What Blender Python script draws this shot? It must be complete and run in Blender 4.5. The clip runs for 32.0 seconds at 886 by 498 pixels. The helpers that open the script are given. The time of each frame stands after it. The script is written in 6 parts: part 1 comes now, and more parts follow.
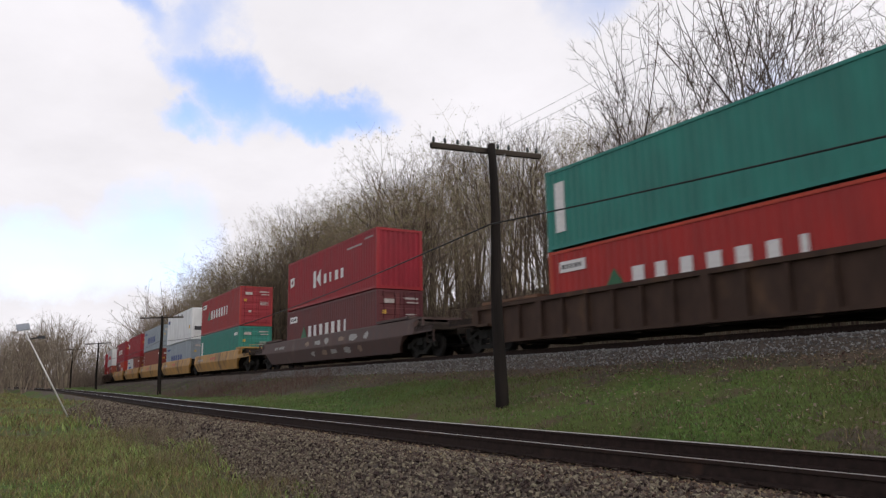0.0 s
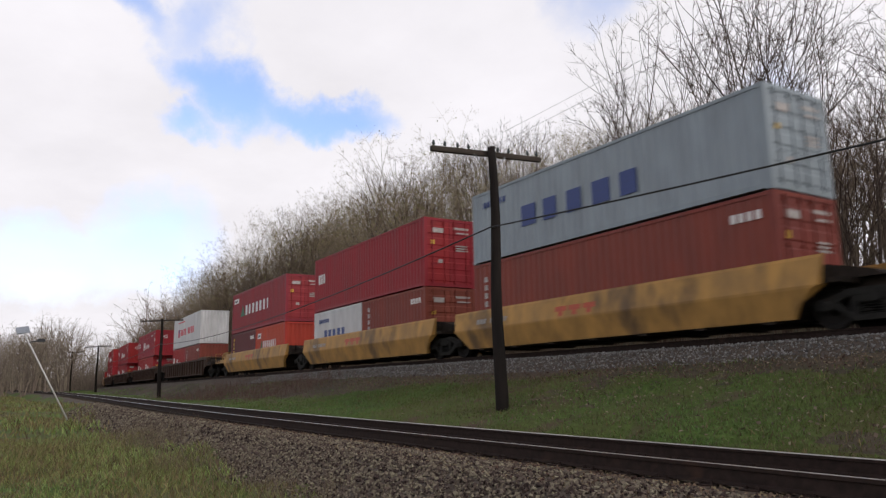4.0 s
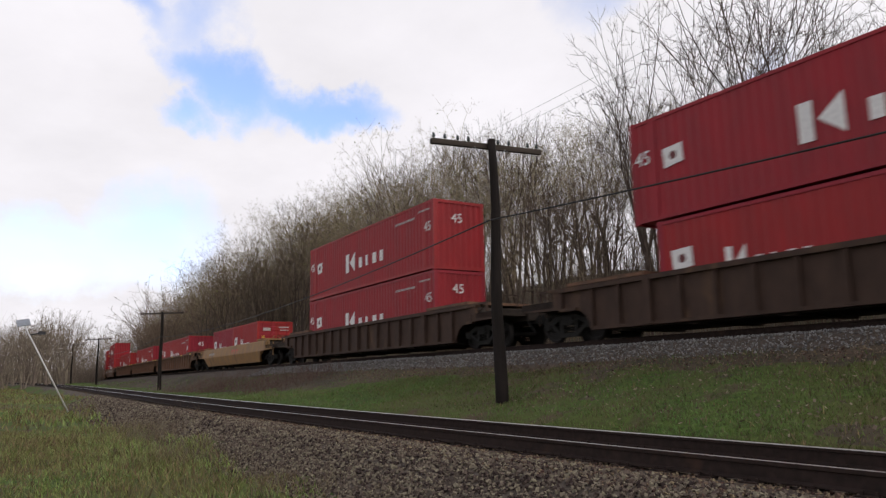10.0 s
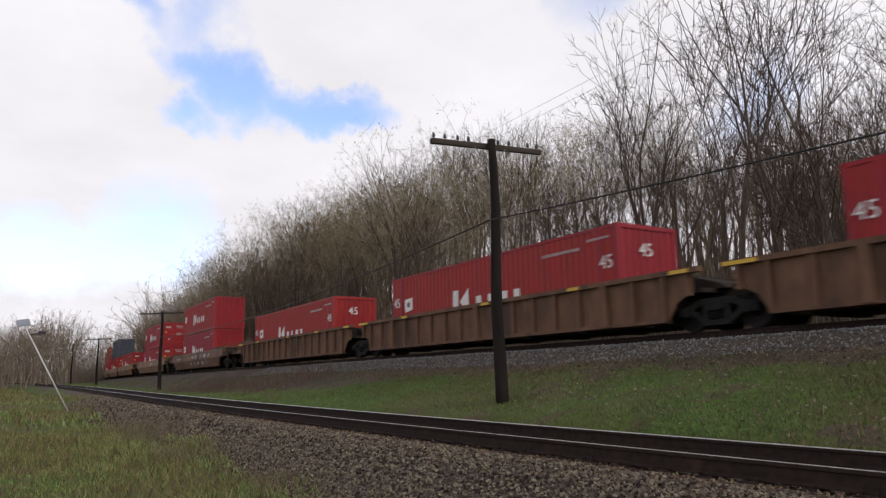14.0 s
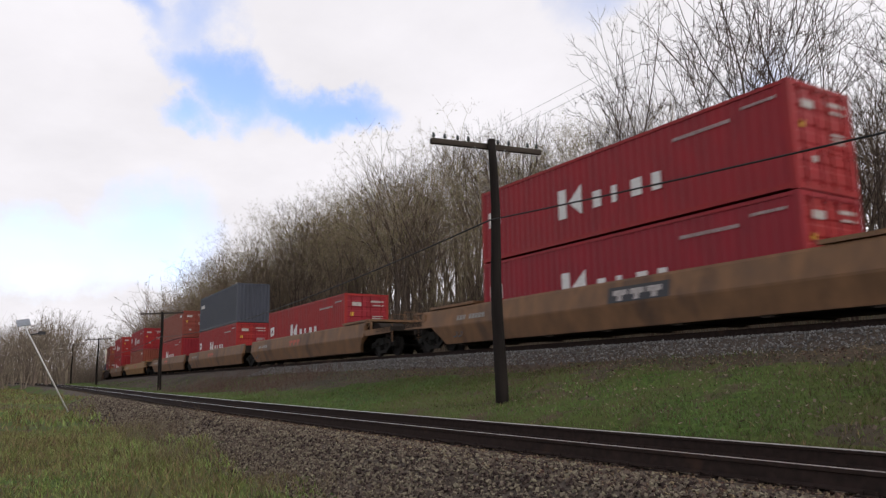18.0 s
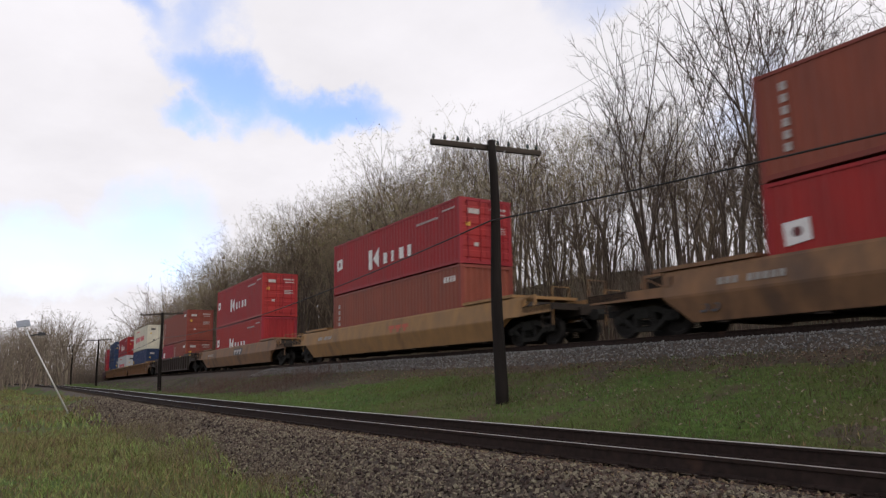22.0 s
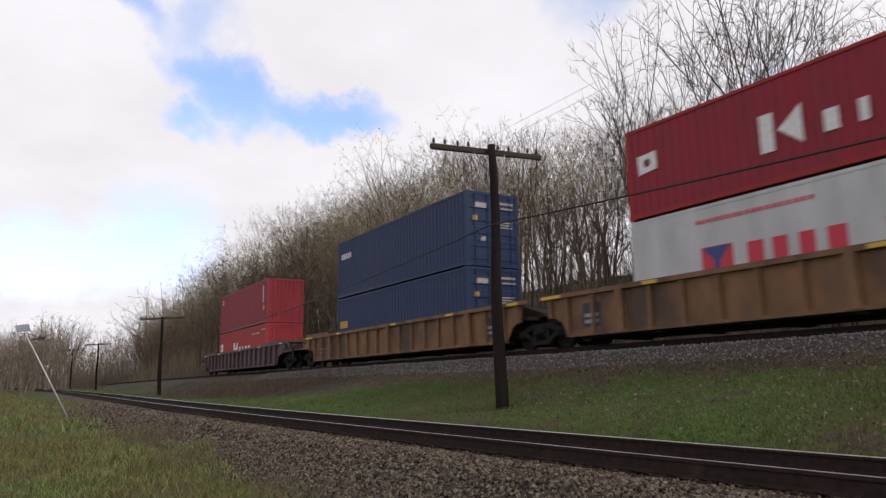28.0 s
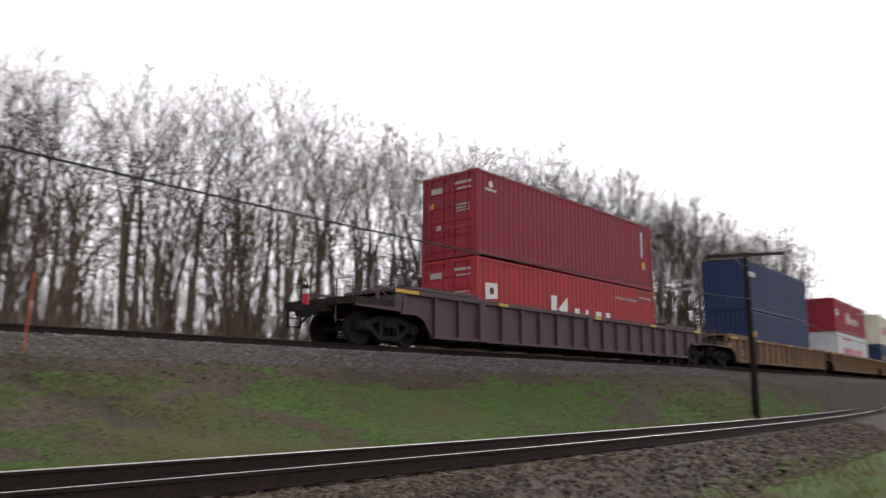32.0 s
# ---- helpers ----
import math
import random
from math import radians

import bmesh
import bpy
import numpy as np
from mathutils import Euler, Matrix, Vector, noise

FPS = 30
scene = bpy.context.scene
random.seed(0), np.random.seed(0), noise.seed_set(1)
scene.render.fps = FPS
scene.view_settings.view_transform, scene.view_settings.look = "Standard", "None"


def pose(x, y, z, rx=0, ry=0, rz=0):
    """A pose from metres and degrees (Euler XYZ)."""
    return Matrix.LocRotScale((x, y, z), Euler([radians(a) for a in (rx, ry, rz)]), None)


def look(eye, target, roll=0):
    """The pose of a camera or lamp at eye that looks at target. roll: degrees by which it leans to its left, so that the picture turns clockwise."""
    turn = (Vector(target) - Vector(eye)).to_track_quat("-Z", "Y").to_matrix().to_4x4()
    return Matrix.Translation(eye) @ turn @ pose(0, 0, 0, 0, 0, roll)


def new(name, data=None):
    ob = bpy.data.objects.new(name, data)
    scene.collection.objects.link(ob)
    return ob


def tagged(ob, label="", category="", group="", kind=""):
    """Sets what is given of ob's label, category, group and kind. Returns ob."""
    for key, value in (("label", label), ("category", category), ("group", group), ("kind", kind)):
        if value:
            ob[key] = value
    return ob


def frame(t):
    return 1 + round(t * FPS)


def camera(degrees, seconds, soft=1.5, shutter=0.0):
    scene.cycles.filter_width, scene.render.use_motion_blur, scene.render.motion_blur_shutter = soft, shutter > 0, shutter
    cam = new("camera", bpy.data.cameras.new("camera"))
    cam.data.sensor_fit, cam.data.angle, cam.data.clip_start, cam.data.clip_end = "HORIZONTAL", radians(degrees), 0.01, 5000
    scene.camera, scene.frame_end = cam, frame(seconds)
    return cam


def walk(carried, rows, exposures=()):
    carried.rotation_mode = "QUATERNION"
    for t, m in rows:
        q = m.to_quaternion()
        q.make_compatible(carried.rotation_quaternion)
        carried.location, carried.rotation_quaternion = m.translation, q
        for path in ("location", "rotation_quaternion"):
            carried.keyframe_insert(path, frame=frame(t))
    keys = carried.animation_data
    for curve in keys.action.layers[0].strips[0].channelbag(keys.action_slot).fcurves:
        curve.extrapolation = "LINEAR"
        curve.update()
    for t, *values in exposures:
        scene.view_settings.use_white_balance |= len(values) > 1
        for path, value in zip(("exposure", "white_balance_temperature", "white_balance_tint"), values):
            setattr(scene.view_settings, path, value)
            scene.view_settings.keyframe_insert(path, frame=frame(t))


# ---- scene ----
# ---- the camera and its way ----
EYE = 1.6            # the lens above the trackside ground
cam = camera(61.98, 32.0, soft=1.3, shutter=0.25)
# seconds, tilt: the mount is nudged a little up and down while it stands
TILTS = [(0, 10.84), (0.5, 10.91), (1, 10.98), (1.5, 11.04), (2, 11.11), (3, 11.11), (3.5, 11.07), (5.5, 11.11), (6, 10.84), (6.5, 10.51),
         (7.5, 10.51), (8, 10.58), (8.5, 10.75), (9, 10.71), (9.5, 10.51), (11, 10.51), (11.5, 10.58), (12.5, 10.58), (13, 10.51),
         (14.5, 10.51), (16.5, 10.51), (21.5, 10.51), (22, 10.58), (22.5, 10.71), (23, 10.81), (23.5, 10.78), (24, 10.71), (24.5, 10.48),
         (25.5, 10.48), (27.5, 10.84), (28, 10.91), (28.5, 11.04), (29, 11.07), (29.5, 11.14)]
ROWS = [(t, pose(0, 0, EYE, 90 + p, 1.31, 57.43)) for t, p in TILTS]
# the swing to the right after the last car: seconds, turn, tilt, lean
for t, turn, tilt, lean in [(29.65, 56.75, 11.23, 1.25), (29.8, 55.1, 11.22, 1.1), (30, 51.5, 11.19, 0.95), (30.2, 43.84, 11.05, 0.9),
                            (30.5, 31.94, 10.69, 0.9), (30.8, 15.13, 10.36, 0.85), (31, 0.42, 9.98, 0.4),
                            (31.1, -4.3, 10.03, 0.4), (31.4, -19.23, 9.9, -0.1), (31.5, -24.16, 9.8, -0.5),
                            (31.7, -34.5, 9.81, -0.5), (32, -46.22, 9.98, -0.12)]:
    ROWS.append((t, pose(0, 0, EYE, 90 + tilt, lean, turn)))
walk(cam, ROWS, exposures=[(0, 0.0), (29.8, 0.0), (30.2, 0.25), (30.6, 0.85), (31.0, 1.30), (31.4, 1.45), (31.7, 1.0), (32, 0.38)])

# ---- sky and light ----
SUN = Vector((0.74, 0.40, 0.54)).normalized()      # behind thin cloud, beyond the line to the right
world = bpy.data.worlds.new("sky")
scene.world = world
world.use_nodes = True
wn, wl = world.node_tree.nodes, world.node_tree.links
wn.clear()


def wnode(kind, **values):
    n = wn.new(kind)
    for k, v in values.items():
        n.inputs[k].default_value = v
    return n


def wmath(op, a, b=None, clamp=False):
    n = wn.new("ShaderNodeMath")
    n.operation, n.use_clamp = op, clamp
    for i, v in enumerate((a, b)):
        if v is None:
            continue
        if isinstance(v, (int, float)):
            n.inputs[i].default_value = v
        else:
            wl.new(v, n.inputs[i])
    return n.outputs[0]


sky = wn.new("ShaderNodeTexSky")
sky.sky_type, sky.sun_disc = "NISHITA", False
sky.sun_elevation, sky.sun_rotation = math.asin(SUN.z), math.atan2(SUN.x, SUN.y)
sky.air_density, sky.dust_density, sky.ozone_density = 1.0, 0.4, 2.0
coord = wn.new("ShaderNodeTexCoord")
way = coord.outputs["Generated"]
sep = wn.new("ShaderNodeSeparateXYZ")
wl.new(way, sep.inputs[0])
# the cloud deck: directions laid on a flat layer
height = wmath("ADD", wmath("MAXIMUM", sep.outputs[2], 0.0), 0.16)
flat = wn.new("ShaderNodeCombineXYZ")
wl.new(wmath("DIVIDE", sep.outputs[0], height), flat.inputs[0])
wl.new(wmath("DIVIDE", sep.outputs[1], height), flat.inputs[1])


swirl = wnode("ShaderNodeTexNoise", Scale=7.0, Detail=6.0, Roughness=0.6)
wl.new(way, swirl.inputs["Vector"])
swirl_by = wn.new("ShaderNodeVectorMath")
swirl_by.operation = "MULTIPLY_ADD"
wl.new(swirl.outputs["Color"], swirl_by.inputs[0])
swirl_by.inputs[1].default_value, swirl_by.inputs[2].default_value = (0.16, 0.16, 0.16), (-0.08, -0.08, -0.08)
swirled = wn.new("ShaderNodeVectorMath")
swirled.operation = "ADD"
wl.new(way, swirled.inputs[0])
wl.new(swirl_by.outputs[0], swirled.inputs[1])
warped = swirled.outputs[0]


def wdirection(turn, rise):
    a, e = radians(turn), radians(rise)
    return (-math.sin(a) * math.cos(e), math.cos(a) * math.cos(e), math.sin(e))


def wgap(turn, rise, wide, high, slope, weight=1.0):
    """1 in the middle of a break in the clouds, falling to 0; wide and high in degrees, slope: its lean."""
    right = Vector((math.cos(radians(turn)), math.sin(radians(turn)), 0))
    fwd = Vector(wdirection(turn, rise))
    up = right.cross(fwd)
    c, s = math.cos(radians(slope)), math.sin(radians(slope))
    ax, ay = right * c + up * s, up * c - right * s
    total = None
    for axis, size in ((ax, wide), (ay, high)):
        dot = wn.new("ShaderNodeVectorMath")
        dot.operation = "DOT_PRODUCT"
        wl.new(warped, dot.inputs[0])
        dot.inputs[1].default_value = axis / math.sin(radians(size))
        sub = wmath("SUBTRACT", dot.outputs["Value"], fwd.dot(axis) / math.sin(radians(size)))
        sq = wmath("MULTIPLY", sub, sub)
        total = sq if total is None else wmath("ADD", total, sq)
    ahead = wn.new("ShaderNodeVectorMath")
    ahead.operation = "DOT_PRODUCT"
    wl.new(way, ahead.inputs[0])
    ahead.inputs[1].default_value = fwd
    falling = wmath("MULTIPLY", wmath("SUBTRACT", 1.0, total, True), weight)
    return wmath("MULTIPLY", falling, wmath("GREATER_THAN", ahead.outputs["Value"], 0.0))


puffs = wnode("ShaderNodeTexNoise", Scale=1.6, Detail=7.0, Roughness=0.58)
wl.new(flat.outputs[0], puffs.inputs["Vector"])
ragged = wnode("ShaderNodeTexNoise", Scale=5.0, Detail=6.0, Roughness=0.6)
wl.new(way, ragged.inputs["Vector"])
gaps = None
for g in ((67.2, 21.8, 7.0, 2.4, -8), (73.5, 23.0, 6.0, 3.6, -25), (77, 20.4, 3.5, 2.0, 10, 0.8), (76, 27.5, 5, 3.0, 60, 0.55), (84, 29, 9, 2.6, -25, 0.8), (86, 9, 10, 4, 0, 0.6), (78.5, 11.5, 6, 5, 25, 0.62),
          (43.5, 29.5, 5.5, 3.2, 40, 0.5), (33, 20, 6, 4, 40, 0.5), (-4, 20, 8, 4, 0, 0.5), (140, 25, 16, 9, 20), (-160, 30, 18, 9, 0)):
    one = wgap(*g)
    gaps = one if gaps is None else wmath("MAXIMUM", gaps, one)
edge = wmath("ADD", gaps, wmath("MULTIPLY", wmath("SUBTRACT", ragged.outputs["Fac"], 0.5), 0.5))
clear = wn.new("ShaderNodeMapRange")
clear.interpolation_type = "SMOOTHSTEP"
clear.inputs["From Min"].default_value, clear.inputs["From Max"].default_value = 0.10, 0.95
wl.new(edge, clear.inputs["Value"])
blue = wnode("ShaderNodeMix")
blue.data_type = "RGBA"
blue.blend_type = "MULTIPLY"
blue.inputs["Factor"].default_value = 1.0
wl.new(sky.outputs[0], blue.inputs["A"])
blue.inputs["B"].default_value = (0.295, 0.265, 0.285, 1)
# cloud white, greyer in its folds, glowing round the hidden sun
tone = wn.new("ShaderNodeMapRange")
tone.inputs["From Min"].default_value, tone.inputs["From Max"].default_value = 0.3, 0.75
tone.inputs["To Min"].default_value, tone.inputs["To Max"].default_value = 0.85, 1.01
wl.new(puffs.outputs["Fac"], tone.inputs["Value"])
near_sun = wn.new("ShaderNodeVectorMath")
near_sun.operation = "DOT_PRODUCT"
wl.new(way, near_sun.inputs[0])
near_sun.inputs[1].default_value = SUN
glow = wmath("POWER", wmath("MAXIMUM", near_sun.outputs["Value"], 0.0), 5.0)
thick = wn.new("ShaderNodeMapRange")           # deck dimmed overhead, above the view, to lessen the light on the ground
thick.inputs["From Min"].default_value, thick.inputs["From Max"].default_value = 0.5, 0.9
thick.inputs["To Min"].default_value, thick.inputs["To Max"].default_value = 1.0, 0.36
wl.new(sep.outputs[2], thick.inputs["Value"])
bright = wmath("ADD", wmath("MULTIPLY", tone.outputs[0], thick.outputs[0]), wmath("MULTIPLY", glow, 0.7))
white = wn.new("ShaderNodeMix")
white.data_type, white.blend_type = "RGBA", "MULTIPLY"
white.inputs["Factor"].default_value = 1.0
white.inputs["A"].default_value = (0.985, 0.955, 1.0, 1)
grey = wn.new("ShaderNodeCombineColor")
for i in range(3):
    wl.new(bright, grey.inputs[i])
wl.new(grey.outputs[0], white.inputs["B"])
mixed = wn.new("ShaderNodeMix")
mixed.data_type = "RGBA"
wl.new(clear.outputs[0], mixed.inputs["Factor"])
wl.new(white.outputs["Result"], mixed.inputs["A"])
wl.new(blue.outputs["Result"], mixed.inputs["B"])
backdrop = wn.new("ShaderNodeBackground")
backdrop.inputs["Strength"].default_value = 1.0
wl.new(mixed.outputs["Result"], backdrop.inputs["Color"])
wout = wn.new("ShaderNodeOutputWorld")
wl.new(backdrop.outputs[0], wout.inputs["Surface"])

sun = new("sun", bpy.data.lights.new("sun", "SUN"))
sun.data.energy, sun.data.angle, sun.data.color = 1.1, radians(18), (1.0, 0.95, 0.88)
sun.matrix_world = look(SUN * 100, (0, 0, 0))


# ---- materials ----
def mat(name, color, rough=0.7, metal=0.0, fine=12.0, coarse=0.8, vary=0.35, dirt=None, dirt_at=0.62, bump=0.15,
        bump_size=40.0, by_object=0.0, by_island=0.0, second=None, stretch=(1, 1, 1)):
    """A weathered surface: base colour varied at two scales, patches of a second colour, fine relief."""
    m = bpy.data.materials.new(name)
    m.use_nodes = True
    nt = m.node_tree
    n, l = nt.nodes, nt.links
    bsdf = n["Principled BSDF"]
    bsdf.inputs["Roughness"].default_value, bsdf.inputs["Metallic"].default_value = rough, metal
    tc = n.new("ShaderNodeTexCoord")
    mp = n.new("ShaderNodeMapping")
    mp.inputs["Scale"].default_value = stretch
    l.new(tc.outputs["Object"], mp.inputs[0])

    def noise_at(scale, detail):
        t = n.new("ShaderNodeTexNoise")
        t.inputs["Scale"].default_value, t.inputs["Detail"].default_value = scale, detail
        l.new(mp.outputs[0], t.inputs["Vector"])
        return t.outputs["Fac"]

    def mix(fac, a, b, blend="MIX"):
        x = n.new("ShaderNodeMix")
        x.data_type, x.blend_type = "RGBA", blend
        for key, v in (("Factor", fac), ("A", a), ("B", b)):
            if isinstance(v, (int, float)):
                x.inputs[key].default_value = v
            elif isinstance(v, tuple):
                x.inputs[key].default_value = (*v, 1)
            else:
                l.new(v, x.inputs[key])
        return x.outputs["Result"]

    def ramp(v, lo, hi, a=0.0, b=1.0):
        r = n.new("ShaderNodeMapRange")
        for key, val in (("From Min", lo), ("From Max", hi), ("To Min", a), ("To Max", b)):
            r.inputs[key].default_value = val
        l.new(v, r.inputs["Value"])
        return r.outputs[0]

    f1, f2 = noise_at(fine, 6), noise_at(coarse, 4)
    lo, hi = tuple(c * (1 - vary) for c in color), tuple(min(1, c * (1 + vary)) for c in color)
    col = mix(ramp(f1, 0.3, 0.7), lo, hi)
    if second:
        col = mix(ramp(f2, 0.42, 0.6), col, second)
    if dirt:
        col = mix(ramp(noise_at(coarse * 2.3, 8), dirt_at, dirt_at + 0.12), col, dirt)
    if by_object or by_island:
        if by_object:
            src = n.new("ShaderNodeObjectInfo").outputs["Random"]
        else:
            src = n.new("ShaderNodeNewGeometry").outputs["Random Per Island"]
        k = by_object or by_island
        hsv = n.new("ShaderNodeHueSaturation")
        l.new(col, hsv.inputs["Color"])
        l.new(ramp(src, 0, 1, 1 - k, 1 + k), hsv.inputs["Value"])
        hue = n.new("ShaderNodeMath")
        hue.operation = "MULTIPLY_ADD"
        l.new(src, hue.inputs[0])
        hue.inputs[1].default_value, hue.inputs[2].default_value = k * 0.12, 0.5 - k * 0.06
        l.new(hue.outputs[0], hsv.inputs["Hue"])
        col = hsv.outputs[0]
    l.new(col, bsdf.inputs["Base Color"])
    l.new(ramp(f1, 0.2, 0.8, max(0.05, rough - 0.12), min(1, rough + 0.12)), bsdf.inputs["Roughness"])
    if bump:
        b = n.new("ShaderNodeBump")
        b.inputs["Strength"].default_value, b.inputs["Distance"].default_value = bump, 0.02
        l.new(noise_at(bump_size, 5), b.inputs["Height"])
        l.new(b.outputs[0], bsdf.inputs["Normal"])
    return m


def paint(name, color, wear=(0.10, 0.05, 0.035)):
    """Painted steel of a container: streaked, chalky, a few rust spots."""
    return mat(name, color, rough=0.55, fine=1.6, coarse=0.5, vary=0.16, dirt=wear, dirt_at=0.70, bump=0.05, stretch=(1, 1, 0.35), by_object=0.10)


RED = paint("red_paint", (0.280, 0.018, 0.025))
CRIMSON = paint("crimson_paint", (0.268, 0.028, 0.036))
BRIGHT_RED = paint("bright_red_paint", (0.335, 0.033, 0.042))
ORANGE_RED = paint("orange_red_paint", (0.40, 0.045, 0.028))
BROWN_RED = paint("brown_red_paint", (0.215, 0.050, 0.033))
MAROON = paint("maroon_paint", (0.12, 0.032, 0.034))
TEAL = paint("teal_paint", (0.035, 0.20, 0.16))
PALE = paint("pale_grey_paint", (0.52, 0.515, 0.515))
WHITE = paint("white_paint", (0.66, 0.67, 0.67))
CREAM = paint("cream_paint", (0.60, 0.56, 0.45))
GREY = paint("grey_paint", (0.25, 0.29, 0.32))
SLATE = paint("slate_paint", (0.056, 0.062, 0.080))
BLUE = paint("blue_paint", (0.018, 0.034, 0.092))
for coat in (RED, CRIMSON, BRIGHT_RED, ORANGE_RED, BROWN_RED, MAROON, TEAL, BLUE, SLATE):
    coat.node_tree.nodes["Principled BSDF"].inputs["Specular IOR Level"].default_value = 0.28
LETTER = mat("white_letters", (0.72, 0.70, 0.68), rough=0.6, vary=0.12, bump=0)
LETTER_GREY = mat("faded_letters", (0.28, 0.27, 0.25), rough=0.6, vary=0.25, bump=0)
SPRAY = mat("tan_spray_paint", (0.20, 0.13, 0.085), rough=0.6, vary=0.35, bump=0)
LETTER_WORN = mat("worn_white_letters", (0.40, 0.36, 0.34), rough=0.6, vary=0.3, bump=0)
LETTER_PINK = mat("crimson_letters", (0.55, 0.03, 0.06), rough=0.6, vary=0.12, bump=0)
LETTER_BLUE = mat("blue_letters", (0.035, 0.06, 0.20), rough=0.6, vary=0.12, bump=0)
LETTER_GREEN = mat("green_emblem", (0.02, 0.12, 0.05), rough=0.6, vary=0.12, bump=0)
LETTER_YELLOW = mat("yellow_label", (0.62, 0.38, 0.04), rough=0.6, vary=0.12, bump=0)
LETTER_RED = mat("red_letters", (0.42, 0.07, 0.03), rough=0.6, vary=0.2, bump=0)
LETTER_DARK = mat("dark_panel", (0.03, 0.03, 0.035), rough=0.6, vary=0.2, bump=0)
CAR_BROWN = mat("brown_car_paint", (0.060, 0.037, 0.028), rough=0.7, fine=3, coarse=0.4, vary=0.25, dirt=(0.13, 0.075, 0.045), dirt_at=0.6, stretch=(1, 1, 0.5))
CAR_PLUM = mat("plum_car_paint", (0.085, 0.048, 0.053), rough=0.65, fine=3, coarse=0.4, vary=0.2, dirt=(0.11, 0.08, 0.07), dirt_at=0.62, stretch=(1, 1, 0.5))
CAR_YELLOW = mat("yellow_car_paint", (0.38, 0.205, 0.052), rough=0.65, fine=2.5, coarse=0.35, vary=0.28, dirt=(0.13, 0.075, 0.030), dirt_at=0.55, stretch=(1, 1, 0.5))
CAR_TAN = mat("faded_brown_car_paint", (0.190, 0.098, 0.046), rough=0.7, fine=2.5, coarse=0.35, vary=0.25, dirt=(0.090, 0.050, 0.030), dirt_at=0.56, stretch=(1, 1, 0.5))
CAR_DULL = mat("weathered_car_paint", (0.148, 0.083, 0.053), rough=0.7, fine=2.5, coarse=0.35, vary=0.3, dirt=(0.075, 0.047, 0.034), dirt_at=0.54, stretch=(1, 1, 0.5))
CAR_GOLD = mat("golden_car_paint", (0.265, 0.142, 0.050), rough=0.68, fine=2.5, coarse=0.35, vary=0.22, dirt=(0.135, 0.072, 0.034), dirt_at=0.60, stretch=(1, 1, 0.5))
CAR_OCHRE = mat("ochre_car_paint", (0.185, 0.094, 0.041), rough=0.7, fine=2.5, coarse=0.35, vary=0.3, dirt=(0.075, 0.043, 0.027), dirt_at=0.52, stretch=(1, 1, 0.5))
CAR_DARK = mat("dark_grey_car_paint", (0.060, 0.046, 0.041), rough=0.65, fine=3, coarse=0.4, vary=0.25, dirt=(0.10, 0.075, 0.06), dirt_at=0.62)
RUST = mat("rusty_deck_steel", (0.135, 0.070, 0.040), rough=0.85, fine=4, coarse=0.6, vary=0.35, dirt=(0.07, 0.04, 0.028), dirt_at=0.55)
CAR_MAROON = mat("maroon_car_paint", (0.072, 0.040, 0.034), rough=0.7, fine=3, coarse=0.4, vary=0.25, dirt=(0.11, 0.065, 0.05), dirt_at=0.6, stretch=(1, 1, 0.5))
GRIME = mat("grimy_underframe", (0.030, 0.023, 0.019), rough=0.85, fine=5, vary=0.4, dirt=(0.05, 0.034, 0.022), dirt_at=0.6)
IRON = mat("grimy_cast_iron", (0.022, 0.021, 0.019), rough=0.9, vary=0.4, dirt=(0.038, 0.028, 0.021))
TREAD = mat("worn_wheel_steel", (0.020, 0.018, 0.017), rough=0.75, metal=0.1, vary=0.2)
RAIL_TOP = mat("polished_rail_head", (0.55, 0.53, 0.52), rough=0.38, metal=0.7, vary=0.08, bump=0.0)
RAIL_SIDE = mat("rusted_rail", (0.030, 0.020, 0.017), rough=0.85, vary=0.35, dirt=(0.06, 0.034, 0.024))
TIE = mat("weathered_tie", (0.075, 0.058, 0.045), rough=0.9, fine=8, vary=0.4, stretch=(1, 0.15, 1), by_object=0.25)
POLE_WOOD = mat("weathered_pole_wood", (0.017, 0.0135, 0.012), rough=0.9, fine=10, vary=0.4, stretch=(1, 1, 0.08), bump=0.4)
ARM_WOOD = mat("grey_arm_wood", (0.055, 0.044, 0.036), rough=0.9, fine=10, vary=0.4, stretch=(1, 0.1, 1), bump=0.3)
GLASS_KNOB = mat("insulator_glass", (0.045, 0.055, 0.055), rough=0.15, vary=0.1, bump=0)
CABLE = mat("black_cable", (0.012, 0.012, 0.013), rough=0.6, bump=0)
WIRE = mat("grey_wire", (0.22, 0.22, 0.23), rough=0.5, metal=0.3, bump=0)
BALLAST = mat("ballast_ground", (0.085, 0.069, 0.057), rough=0.95, fine=26, coarse=1.2, vary=0.55, dirt=(0.055, 0.042, 0.033), dirt_at=0.55, bump=0.8, bump_size=22)
STONE = mat("ballast_stone", (0.120, 0.094, 0.075), rough=0.9, fine=30, vary=0.3, by_island=0.8)
STONE_RUSTY = mat("rust_stained_stone", (0.135, 0.092, 0.066), rough=0.9, fine=30, vary=0.3, by_island=0.7)
STONE_GREY = mat("grey_ballast_stone", (0.190, 0.184, 0.178), rough=0.9, fine=30, vary=0.3, by_island=0.55)
SOIL = mat("grass_soil", (0.060, 0.100, 0.020), rough=0.95, fine=7, coarse=0.30, vary=0.5, second=(0.078, 0.080, 0.028), dirt=(0.085, 0.060, 0.042), dirt_at=0.56, bump=0.8, bump_size=16)
